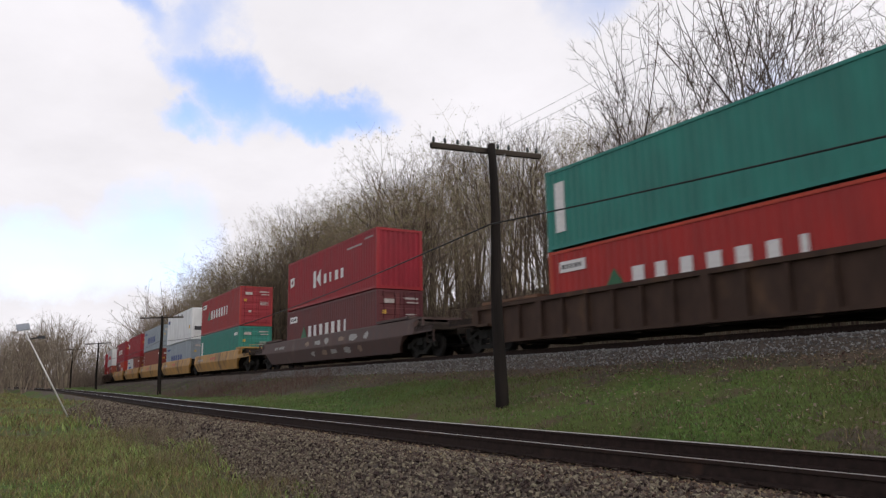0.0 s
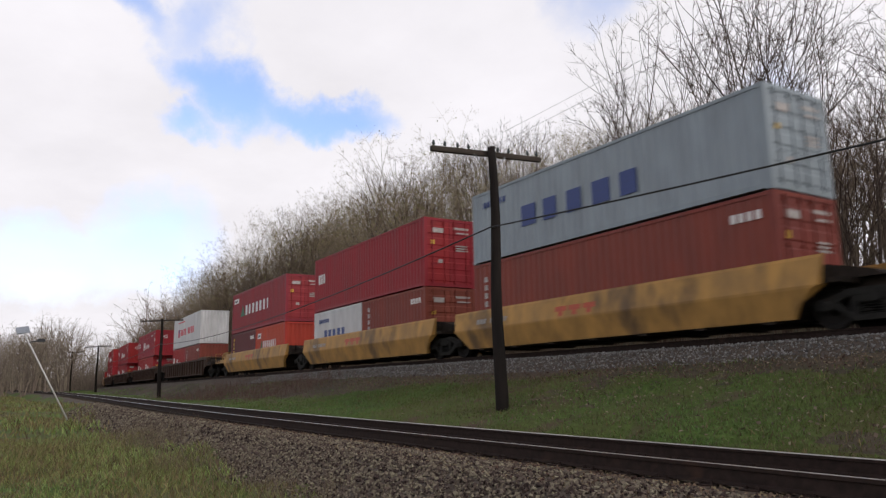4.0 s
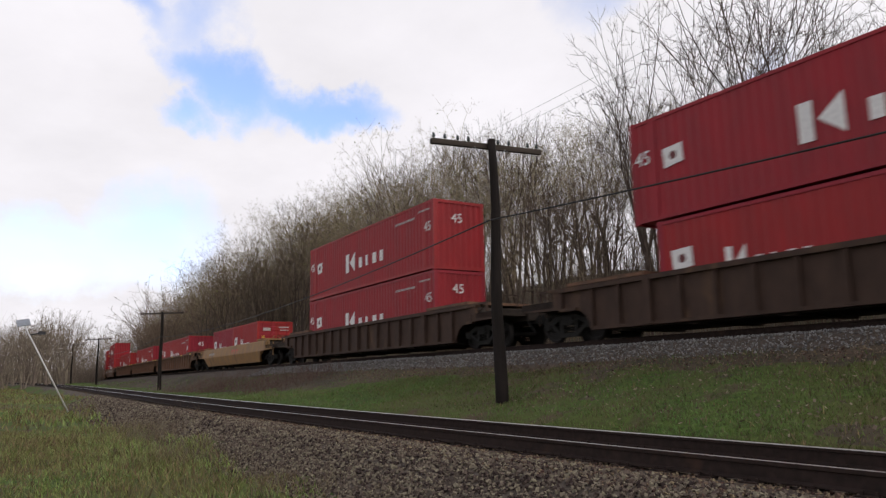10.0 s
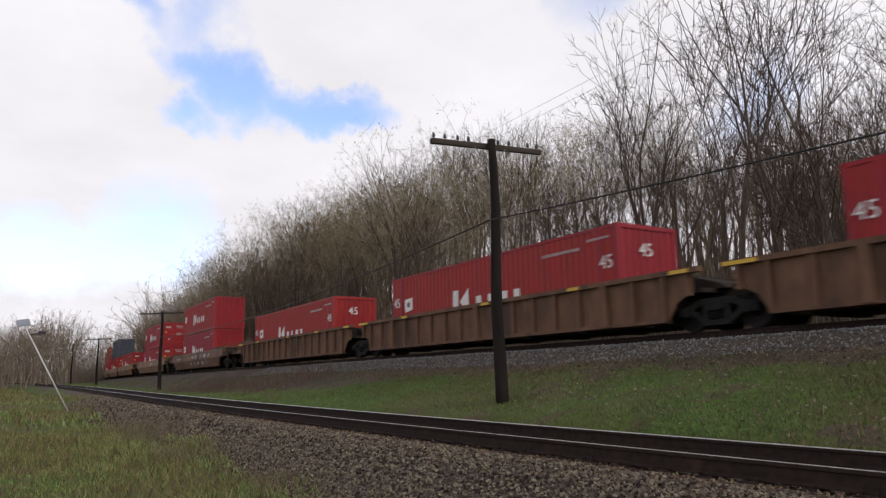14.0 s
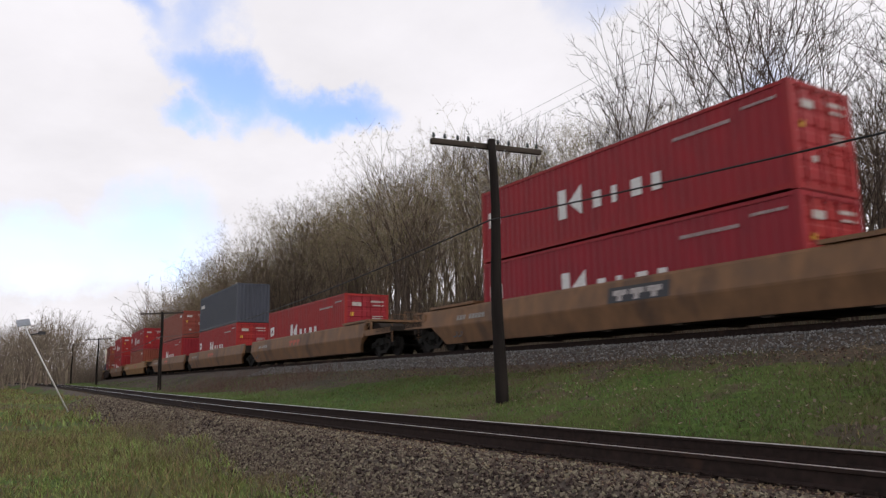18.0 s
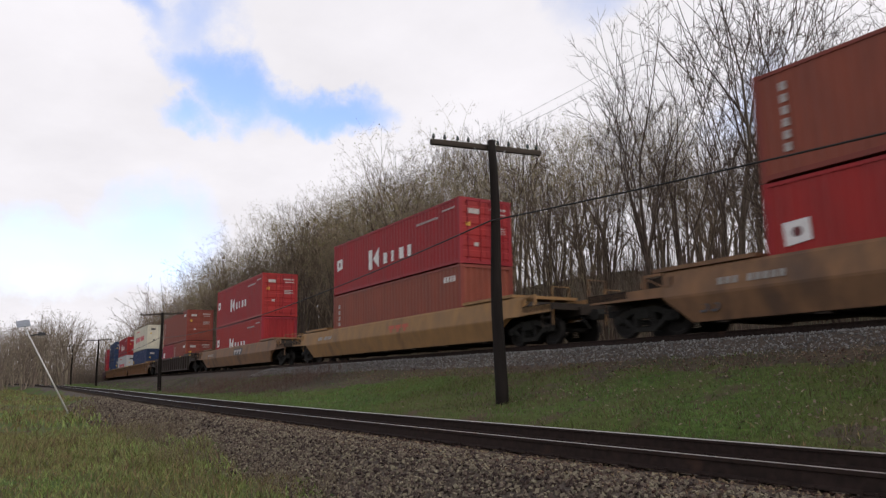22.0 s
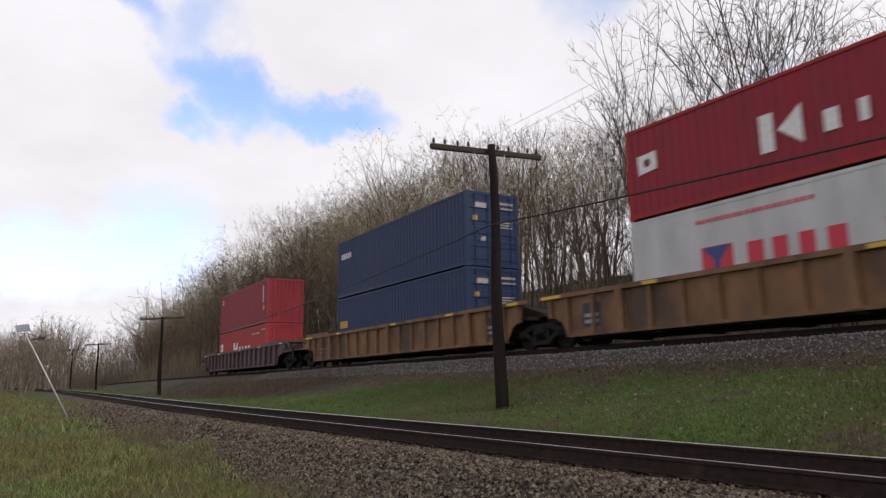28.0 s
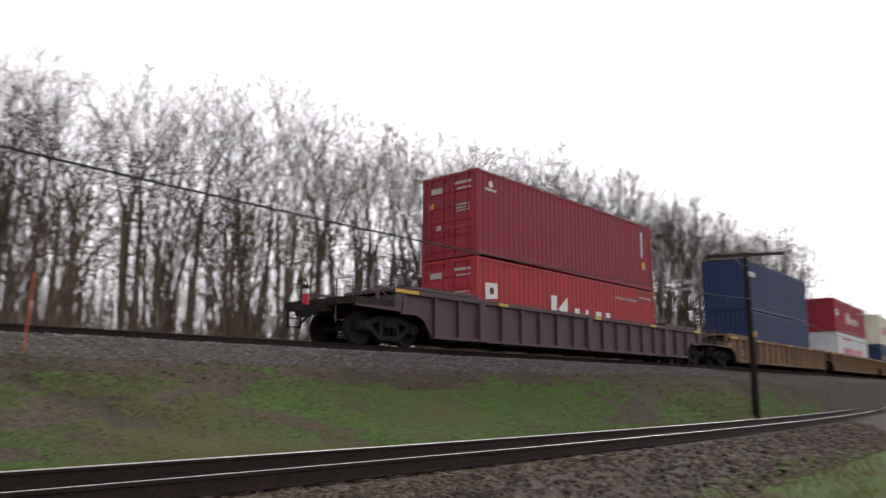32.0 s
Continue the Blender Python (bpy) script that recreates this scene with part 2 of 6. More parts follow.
FLOOR_LEAVES = mat("leaf_litter", (0.075, 0.055, 0.038), rough=0.95, fine=8, coarse=0.4, vary=0.5, second=(0.065, 0.060, 0.035), bump=0.8, bump_size=18)
BARE = mat("bare_earth", (0.086, 0.067, 0.047), rough=0.95, fine=9, coarse=0.5, vary=0.5, second=(0.058, 0.050, 0.034), dirt=(0.10, 0.078, 0.058), dirt_at=0.64, bump=0.9, bump_size=18)
GRASS = mat("spring_grass", (0.092, 0.150, 0.032), rough=0.7, fine=1.2, coarse=0.25, vary=0.35, second=(0.090, 0.115, 0.022), bump=0, by_island=0.45)
VERGE = mat("verge_grass", (0.168, 0.222, 0.055), rough=0.7, fine=1.2, coarse=0.3, vary=0.35, second=(0.150, 0.140, 0.042), bump=0, by_island=0.45)
THATCH = mat("flattened_dead_grass", (0.130, 0.098, 0.066), rough=0.9, fine=1.0, vary=0.35, bump=0, by_island=0.45)
DRY_GRASS = mat("dry_grass", (0.15, 0.105, 0.052), rough=0.85, fine=1.0, vary=0.3, bump=0, by_island=0.4)
DEAD_LEAF = mat("dead_leaf", (0.19, 0.145, 0.11), rough=0.85, vary=0.3, bump=0, by_island=0.5)
BARK = mat("grey_bark", (0.098, 0.076, 0.060), rough=0.95, fine=9, coarse=1.0, vary=0.4, stretch=(1, 1, 0.3), bump=0.5, by_object=0.3)
TWIG = mat("brown_twigs", (0.078, 0.058, 0.045), rough=0.95, fine=2, vary=0.3, bump=0, by_object=0.3)
SAPLING = mat("sapling_bark", (0.165, 0.126, 0.094), rough=0.95, fine=3, vary=0.3, bump=0, by_island=0.4)
TWIG_DEEP = mat("brown_wood_twigs", (0.150, 0.114, 0.082), rough=0.95, fine=2, vary=0.3, bump=0, by_island=0.25)
# far thicket's brown twigs, with distance haze put into the colour as paleness
TWIG_HAZE = mat("haze_paled_brown_twigs", (0.180, 0.145, 0.113), rough=0.95, fine=2, vary=0.3, bump=0, by_island=0.25)
WEED = mat("brown_weed_stalks", (0.17, 0.13, 0.085), rough=0.95, vary=0.3, bump=0, by_island=0.35)
PANEL_BACK = mat("grey_panel_back", (0.22, 0.24, 0.28), rough=0.5, vary=0.15, bump=0)
TWIG_OLIVE = mat("olive_budding_twigs", (0.225, 0.180, 0.122), rough=0.95, fine=2, vary=0.3, bump=0, by_object=0.4)
BUD = mat("young_leaves", (0.20, 0.20, 0.055), rough=0.8, vary=0.3, bump=0, by_island=0.3)
BRUSH_RED = mat("reddish_dead_brush", (0.115, 0.066, 0.050), rough=0.95, vary=0.3, bump=0, by_island=0.3)
ORANGE = mat("orange_marker_paint", (0.62, 0.12, 0.05), rough=0.6, vary=0.15, bump=0)
GALV = mat("pale_galvanised_steel", (0.55, 0.55, 0.54), rough=0.5, metal=0.3, vary=0.15)
ROCK = mat("pinkish_boulder", (0.17, 0.125, 0.105), rough=0.9, vary=0.3, bump=0.6)
for dull in (IRON, GRIME, TREAD, RAIL_SIDE, POLE_WOOD, ARM_WOOD, BARK, TWIG, TWIG_DEEP, TWIG_OLIVE, TWIG_HAZE, SAPLING, SOIL, BARE, FLOOR_LEAVES, BALLAST, STONE, STONE_RUSTY, THATCH, STONE_GREY, TIE, CAR_BROWN, CAR_DULL, CAR_DARK):
    dull.node_tree.nodes["Principled BSDF"].inputs["Specular IOR Level"].default_value = 0.15


# ---- building helpers ----
class Shape:
    """Collects the vertices and faces of one mesh."""

    def __init__(self):
        self.v, self.f = [], []

    def add(self, verts, faces):
        n = len(self.v)
        self.v.extend(verts)
        self.f.extend([tuple(i + n for i in f) for f in faces])
        return self

    def box(self, x0, x1, y0, y1, z0, z1):
        return self.add([(x0, y0, z0), (x1, y0, z0), (x1, y1, z0), (x0, y1, z0), (x0, y0, z1), (x1, y0, z1), (x1, y1, z1), (x0, y1, z1)],
                        [(0, 3, 2, 1), (4, 5, 6, 7), (0, 1, 5, 4), (1, 2, 6, 5), (2, 3, 7, 6), (3, 0, 4, 7)])

    def prism(self, outline, y0, y1):
        """An outline in x and z (counter-clockwise seen from -y), drawn out from y0 to y1."""
        n = len(outline)
        verts = [(x, y0, z) for x, z in outline] + [(x, y1, z) for x, z in outline]
        faces = [tuple(range(n)), tuple(range(2 * n - 1, n - 1, -1))]
        faces += [(i + n, (i + 1) % n + n, (i + 1) % n, i) for i in range(n)]
        return self.add(verts, faces)

    def sweep(self, outline, x0, x1):
        """An outline in y and z drawn out along x."""
        n = len(outline)
        verts = [(x0, y, z) for y, z in outline] + [(x1, y, z) for y, z in outline]
        faces = [tuple(range(n))[::-1], tuple(range(n, 2 * n))]
        faces += [(i, (i + 1) % n, (i + 1) % n + n, i + n) for i in range(n)]
        return self.add(verts, faces)

    def tube(self, points, radii, sides=6, caps=True):
        points = [Vector(p) for p in points]
        verts, faces = [], []
        for i, p in enumerate(points):
            d = (points[min(i + 1, len(points) - 1)] - points[max(i - 1, 0)]).normalized()
            a = d.cross(Vector((0, 0, 1)) if abs(d.z) < 0.9 else Vector((1, 0, 0))).normalized()
            b = d.cross(a)
            r = radii[i] if isinstance(radii, (list, tuple)) else radii
            for k in range(sides):
                w = 2 * math.pi * k / sides
                verts.append(tuple(p + a * (math.cos(w) * r) + b * (math.sin(w) * r)))
        for i in range(len(points) - 1):
            for k in range(sides):
                k2 = (k + 1) % sides
                faces.append((i * sides + k, i * sides + k2, (i + 1) * sides + k2, (i + 1) * sides + k))
        if caps:
            faces.append(tuple(range(sides))[::-1])
            faces.append(tuple(range((len(points) - 1) * sides, len(points) * sides)))
        return self.add(verts, faces)

    def lathe(self, profile, axis, sides=16, at=(0, 0, 0)):
        """A profile of (along, radius) turned about the x, y or z axis."""
        verts, faces = [], []
        for a, r in profile:
            for k in range(sides):
                c, s = math.cos(2 * math.pi * k / sides) * r, math.sin(2 * math.pi * k / sides) * r
                p = {"x": (a, c, s), "y": (s, a, c), "z": (c, s, a)}[axis]
                verts.append(tuple(p[i] + at[i] for i in range(3)))
        for i in range(len(profile) - 1):
            for k in range(sides):
                k2 = (k + 1) % sides
                faces.append((i * sides + k, i * sides + k2, (i + 1) * sides + k2, (i + 1) * sides + k))
        faces.append(tuple(range(sides))[::-1])
        faces.append(tuple(range((len(profile) - 1) * sides, len(profile) * sides)))
        return self.add(verts, faces)

    def mesh(self, name, *materials, smooth=False):
        me = bpy.data.meshes.new(name)
        me.from_pydata(self.v, [], self.f)
        for m in materials:
            me.materials.append(m)
        if smooth:
            me.shade_smooth()
        me.update()
        return me


MESHES = {}


def kept(key, make):
    """A mesh made once for each key and shared after that."""
    if key not in MESHES:
        MESHES[key] = make()
    return MESHES[key]


def part(name, me, parent, label="", at=None):
    ob = new(name, me)
    if name in ("fine_print", "door_stencil", "warning_label", "stencil"):
        ob["kind"] = "stuff"
    ob.parent = parent
    if at is not None:
        ob.matrix_basis = at
    return tagged(ob, label) if label else ob


def thing(name, label, category, group="", kind="", at=None):
    ob = new(name)
    ob.empty_display_size = 0.3
    if at is not None:
        ob.matrix_basis = at
    return tagged(ob, label, category, group, kind)


def array_mesh(name, verts, faces, material, smooth=False):
    """A large mesh from numpy arrays; faces all have the same number of corners."""
    me = bpy.data.meshes.new(name)
    verts, faces = np.asarray(verts, np.float32), np.asarray(faces, np.int32)
    k = faces.shape[1]
    me.vertices.add(len(verts))
    me.vertices.foreach_set("co", verts.ravel())
    me.loops.add(faces.size)
    me.loops.foreach_set("vertex_index", faces.ravel())
    me.polygons.add(len(faces))
    me.polygons.foreach_set("loop_start", np.arange(0, faces.size, k, dtype=np.int32))
    me.polygons.foreach_set("loop_total", np.full(len(faces), k, np.int32))
    for m in material if isinstance(material, (list, tuple)) else (material,):
        me.materials.append(m)
    me.polygons.foreach_set("use_smooth", np.full(len(faces), smooth))
    me.update(calc_edges=True)
    return me


# ---- the two lines in plan ----
SPEED = 18.948           # metres a second
LINE_Y, LINE_Z, LINE_GRADE = 16.334, EYE + 1.057, -0.01089
NEAR_Y, NEAR_Z, NEAR_GRADE, NEAR_TURN = 7.117, EYE - 0.8163, -0.0200, 0.0449
STEP = np.arange(-760.0, 760.5, 1.0)


def plan(stations, bends):
    """Heading and place along a line whose curvature is given at some stations; 0 at the camera."""
    bend = np.interp(STEP, stations, bends)
    a = np.concatenate([[0], np.cumsum((bend[1:] + bend[:-1]) / 2)])
    a -= a[760]
    x = np.concatenate([[0], np.cumsum(np.cos((a[1:] + a[:-1]) / 2))])
    y = np.concatenate([[0], np.cumsum(np.sin((a[1:] + a[:-1]) / 2))])
    return a, x - x[760], y - y[760]


ANGLE, CURVE_X, CURVE_Y = plan([-230, -150, -70, 0, 40], [0.00287, 0.00119, 0.00013, 0.00116, 0.0013])
NEAR_ANGLE, NEAR_CX, NEAR_CY = plan([-290, -200, -130, -60, 0, 40], [0.004, 0.002, -0.00056, -0.00109, 0.00383, 0.00195])
NEAR_RISE = np.concatenate([[0], np.cumsum(np.where((STEP[1:] < -170) | (STEP[1:] > 60), LINE_GRADE, NEAR_GRADE))])
NEAR_RISE -= NEAR_RISE[760]


def upper_line(s, off=0.0):
    """Points on the train's line, off metres to its far side, at rail height."""
    a, x, y = (np.interp(s, STEP, q) for q in (ANGLE, CURVE_X, CURVE_Y))
    return x - np.sin(a) * off, LINE_Y + y + np.cos(a) * off, LINE_Z + LINE_GRADE * np.asarray(s)


def near_line(s, off=0.0):
    a, x, y = (np.interp(s, STEP, q) for q in (NEAR_ANGLE, NEAR_CX, NEAR_CY))
    x, y = x - np.sin(a) * off, y + np.cos(a) * off + NEAR_Y
    c, n = math.cos(NEAR_TURN), math.sin(NEAR_TURN)
    return c * x - n * y, n * x + c * y, NEAR_Z + np.interp(s, STEP, NEAR_RISE)


def across(px, py, line):
    """For points in plan: the way along a line and the distance to its far side."""
    s = np.arange(-740.0, 741.0, 2.0)
    lx, ly, _ = line(s)
    tx, ty = np.gradient(lx), np.gradient(ly)
    n = np.hypot(tx, ty)
    tx, ty = tx / n, ty / n
    px, py = np.asarray(px, float).ravel(), np.asarray(py, float).ravel()
    along, off = np.empty(len(px)), np.empty(len(px))
    for i in range(0, len(px), 4000):
        dx, dy = px[i:i + 4000, None] - lx, py[i:i + 4000, None] - ly
        k = np.argmin(dx * dx + dy * dy, axis=1)
        r = np.arange(len(k))
        u = dx[r, k] * tx[k] + dy[r, k] * ty[k]
        along[i:i + 4000] = s[k] + u
        off[i:i + 4000] = -dx[r, k] * ty[k] + dy[r, k] * tx[k]
    return along, off


def waves(x, y):
    """Gentle unevenness of the ground."""
    return (np.sin(x * 0.9 + 1.3 * np.sin(y * 0.7)) * np.sin(y * 1.1 + 0.6 * np.sin(x * 0.5)) * 0.6 + np.sin(x * 2.3 + y * 1.7) * 0.25 + np.sin(x * 0.21 - y * 0.3))


def ground_height(px, py, detail=True):
    """Height of the bare ground, and to which surface it belongs: 0 grass, 1 ballast, 2 wood floor, 3 grey ballast, 4 bare earth."""
    px, py = np.asarray(px, float).ravel(), np.asarray(py, float).ravel()
    s, d = across(px, py, upper_line)
    sn, e = across(px, py, near_line)
    zt = upper_line(s)[2]
    zn = near_line(sn)[2]
    zt = np.where(np.abs(s) > 330, upper_line(np.sign(s) * 330)[2], zt)
    zn = np.where(np.abs(sn) > 330, near_line(np.sign(sn) * 330)[2], zn)
    w = waves(px, py)
    hill = np.interp(s, [-330, -55, -12, 4], [9.0, 9.0, 3.0, 1.6])          # the wood climbs a hill further along
    far_side = np.interp(d, [1.5, 2.1, 3.1, 4.2, 7, 12, 60, 400], [-0.22, -0.30, -0.52, -0.35, 0.25, 0.5, 0.9, 4]) + zt
    far_side = far_side + hill * np.interp(d, [6, 12, 38, 400], [0, 0.16, 1.0, 1.3])
    top = np.interp(d, [-2.9, -1.9, -1.5], [-0.66, -0.27, -0.22]) + zt
    foot, head = zn - 0.24, zt - 0.66
    t = np.clip((e - 1.55) / np.maximum((e - 1.55) + (-2.9 - d), 0.01), 0, 1)
    steep = np.interp(px, [-48, -18], [1.0, 0.0])          # further along the bank is a flat foot under a steep edge
    slope = foot + (head - foot) * (np.interp(t, [0, 0.10, 0.32, 0.6, 1], [0, 0.14, 0.30, 0.55, 1]) * (1 - steep) + np.interp(t, [0, 0.5, 0.72, 1], [0, 0.02, 0.35, 1]) * steep)
    near_side = np.interp(e, [-400, -60, -14, -3.0, -1.8, -1.4], [-3.0, -1.3, -0.85, -0.80, -0.26, -0.21]) + zn
    z = np.where(d > -1.5, far_side, np.where(d > -2.9, top, np.where(e > 1.55, slope, near_side)))
    kind = np.zeros(len(px), int)
    rough = w * 0.12
    kind[(d > -2.9 + rough * 2) & (d < 3.6)] = 3
    kind[d >= 3.6] = 2
    kind[(e < 1.5) & (e > np.interp(sn, [-45, -15], [-2.0, -2.9]) + rough * 2)] = 1
    kind[(np.hypot(px, py) > 160) & (kind == 0)] = 2
    bare = waves(px * 1.7 + 5, py * 1.9) + 0.5 * waves(px * 4.1, py * 4.7)
    edge = np.interp(px, [-60, -30, -24, -12, 2, 6], [2.6, 2.4, 0.5, 0.55, 0.7, 0.3])
    kind[(kind == 0) & (e > 1.5) & (d > -3.2 - edge + 0.35 * bare)] = 4          # bare earth under the ballast's edge
    kind[(kind == 0) & (e > 1.9) & (px > -14) & (bare > np.interp(px, [-14, -11, 2, 6], [1.0, 0.45, 0.55, 0.9]))] = 4
    if detail:
        soft = np.where((kind == 0) | (kind == 4), 0.05, np.where(kind == 2, 0.12, 0.012))
        z = z + w * soft * np.where((e > -2.2) & (e < 2.2), 0.2, 1)
    return z, kind


def lines_from(lo, hi, fine_lo, fine_hi, step, grow=1.07):
    mid = list(np.arange(fine_lo, fine_hi + 0.001, step))
    up, down = [mid[-1]], [mid[0]]
    h = step
    while up[-1] < hi:
        h = min(h * grow, 60)
        up.append(up[-1] + h)
    h = step
    while down[-1] > lo:
        h = min(h * grow, 60)
        down.append(down[-1] - h)
    return np.array(down[:0:-1] + mid + up[1:])


def build_ground():
    xs, ys = lines_from(-1800, 1800, -60, 45, 0.4), lines_from(-900, 1800, 1.5, 21, 0.2)
    gx, gy = np.meshgrid(xs, ys)
    z, kind = ground_height(gx, gy)
    nx, ny = len(xs), len(ys)
    idx = np.arange(nx * ny).reshape(ny, nx)
    faces = np.stack([idx[:-1, :-1], idx[:-1, 1:], idx[1:, 1:], idx[1:, :-1]], -1).reshape(-1, 4)
    me = array_mesh("ground", np.stack([gx.ravel(), gy.ravel(), z], 1), faces, (SOIL, BALLAST, FLOOR_LEAVES, BALLAST, BARE), True)
    me.polygons.foreach_set("material_index", kind[idx[:-1, :-1].ravel()].astype(np.int32))
    tagged(new("ground", me), "uneven grassy railway bank with ballast and leaf litter", "ground", kind="structure")


build_ground()

# ---- rails and ties ----
RAIL = [(-0.076, -0.180), (0.076, -0.180), (0.076, -0.168), (0.012, -0.150), (0.009, -0.045), (0.036, -0.036), (0.037, -0.006), (0.030, 0.0),
        (-0.030, 0.0), (-0.037, -0.006), (-0.036, -0.036), (-0.009, -0.045), (-0.012, -0.150), (-0.076, -0.168)]


def rail_mesh(line, off, stations, worn=(6, 7, 8)):
    verts, faces, n = [], [], len(RAIL)
    for s in stations:
        for o, h in RAIL:
            x, y, z = line(s, off + o)
            verts.append((float(x), float(y), float(z) + h))
    for i in range(len(stations) - 1):
        for k in range(n):
            k2 = (k + 1) % n
            faces.append((i * n + k, (i + 1) * n + k, (i + 1) * n + k2, i * n + k2))
    me = array_mesh("rail", verts, faces, (RAIL_SIDE, RAIL_TOP))
    shiny = np.tile(np.array([1 if k in worn else 0 for k in range(n)], np.int32), len(stations) - 1)
    me.polygons.foreach_set("material_index", shiny)
    return me


STATIONS = np.concatenate([np.arange(-420, -60, 5.0), np.arange(-60, 60, 1.5), np.arange(60, 421, 5.0)])


def build_track(name, label, line, ties):
    track = thing(name, label, "railway track", kind="structure")
    for off in (-0.7525, 0.7525):
        part("rail", rail_mesh(line, off, STATIONS, (6, 7, 8) if off > 0 else (7,)), track, "rusty rail with a bright worn head")

    def tie():
        sh = Shape()
        sh.sweep([(-1.3, -0.17), (1.3, -0.17), (1.3, -0.012), (1.285, 0), (-1.285, 0), (-1.3, -0.012)], -0.115, 0.115)
        return sh.mesh("tie", TIE)

    def plate():
        sh = Shape()
        sh.box(-0.09, 0.09, -0.16, 0.16, 0.0, 0.014)
        for x in (-0.06, 0.06):
            for y in (-0.10, 0.10):
                sh.box(x - 0.012, x + 0.012, y - 0.012, y + 0.012, 0.014, 0.045)
        return sh.mesh("tie_plate", RAIL_SIDE)
    rnd = random.Random(7)
    for s in ties:
        x, y, z = line(s)
        x2, y2, _ = line(s + 0.5)
        turn = math.degrees(math.atan2(y2 - y, x2 - x)) + rnd.uniform(-1.5, 1.5)
        one = part("tie", kept("tie", tie), track, at=pose(float(x), float(y), float(z) - 0.196 + rnd.uniform(-0.006, 0.004), 0, 0, turn))
        if line is near_line and -22 < s < 14:
            for off in (-0.7525, 0.7525):
                part("tie_plate", kept("plate", plate), one, at=pose(0, off, 0))
    return track


build_track("near_track", "empty single track with rusty rails on ballast", near_line, np.arange(-80, 40, 0.52))
build_track("upper_track", "raised main line track on grey ballast", upper_line, np.arange(-70, 60, 0.55))


# ---- the train: well cars ----
def well_side(kind, inner, shelf, mirror):
    """The pieces of one side of a well car, y negative unless mirrored. inner: where the deep part ends; shelf: end of the raised part."""
    g = -1 if mirror else 1
    pieces = {}

    def sw(name, outline, x0, x1):
        pieces.setdefault(name, Shape()).sweep([(g * y, z) for y, z in outline][::g], x0, x1)

    def loft(name, rows, ends):
        """A closed outline whose corners run from ends[0] to ends[1], both given as lists of x, and z shifts."""
        n = len(rows)
        verts = [(x, g * y, z + dz) for xs, dz in ends for (y, z), x in zip(rows, xs)]
        faces = [(i, (i + 1) % n, (i + 1) % n + n, i + n) for i in range(n)] + [tuple(range(n))[::-1], tuple(range(n, 2 * n))]
        pieces.setdefault(name, Shape()).add(verts, [f[::g] for f in faces])
    arch = [(inner + 0.15, 0.50), (inner + 0.30, 0.73), (inner + 0.52, 0.84), (inner + 0.80, 0.88)]      # the cut over the wheels
    if kind == "rib":
        chord = 1.44
        sw("top_chord", [(-1.50, chord), (-1.30, chord), (-1.30, 1.57), (-1.50, 1.57)], -shelf, shelf)
        sw("side_sill", [(-1.47, 0.25), (-1.25, 0.25), (-1.25, 0.34), (-1.47, 0.34)], -inner + 0.02, inner - 0.02)
        y0, y1 = sorted((g * -1.37, g * -1.33))
        right = arch + [(shelf - 0.3, 0.88), (shelf - 0.3, 1.45)]
        outline = [(-inner, 0.28), (inner, 0.28)] + right + [(-x, z) for x, z in right[::-1]]
        pieces["side_wall"] = Shape().prism(outline, y0, y1)
        lip = [(-1.47, 0.87), (-1.33, 0.87), (-1.33, 0.96), (-1.47, 0.96)]
        sw("lip_left", lip, -shelf + 0.3, -inner - 0.6)
        sw("lip_right", lip, inner + 0.6, shelf - 0.3)
    else:
        # bent plate: leaning in above, leaning under below, cut out over the wheels
        rows = [(-1.36, 1.57), (-1.40, 1.50), (-1.50, 0.92), (-1.30, 0.92), (-1.30, 1.57)]
        xs = [shelf, shelf, shelf - 0.10, shelf - 0.10, shelf]
        loft("side_wall", rows, (([-x for x in xs], 0), (xs, 0)))
        rows = [(-1.497, 0.92), (-1.49, 0.86), (-1.45, 0.73), (-1.38, 0.50), (-1.30, 0.24), (-1.18, 0.24), (-1.26, 0.50), (-1.30, 0.73), (-1.30, 0.86), (-1.30, 0.92)]
        ends = [inner + 0.80, inner + 0.56, inner + 0.30, inner + 0.15, inner]
        xs = ends + ends[::-1]
        loft("side_skirt", rows, (([-x for x in xs], 0), (xs, 0)))
    return pieces


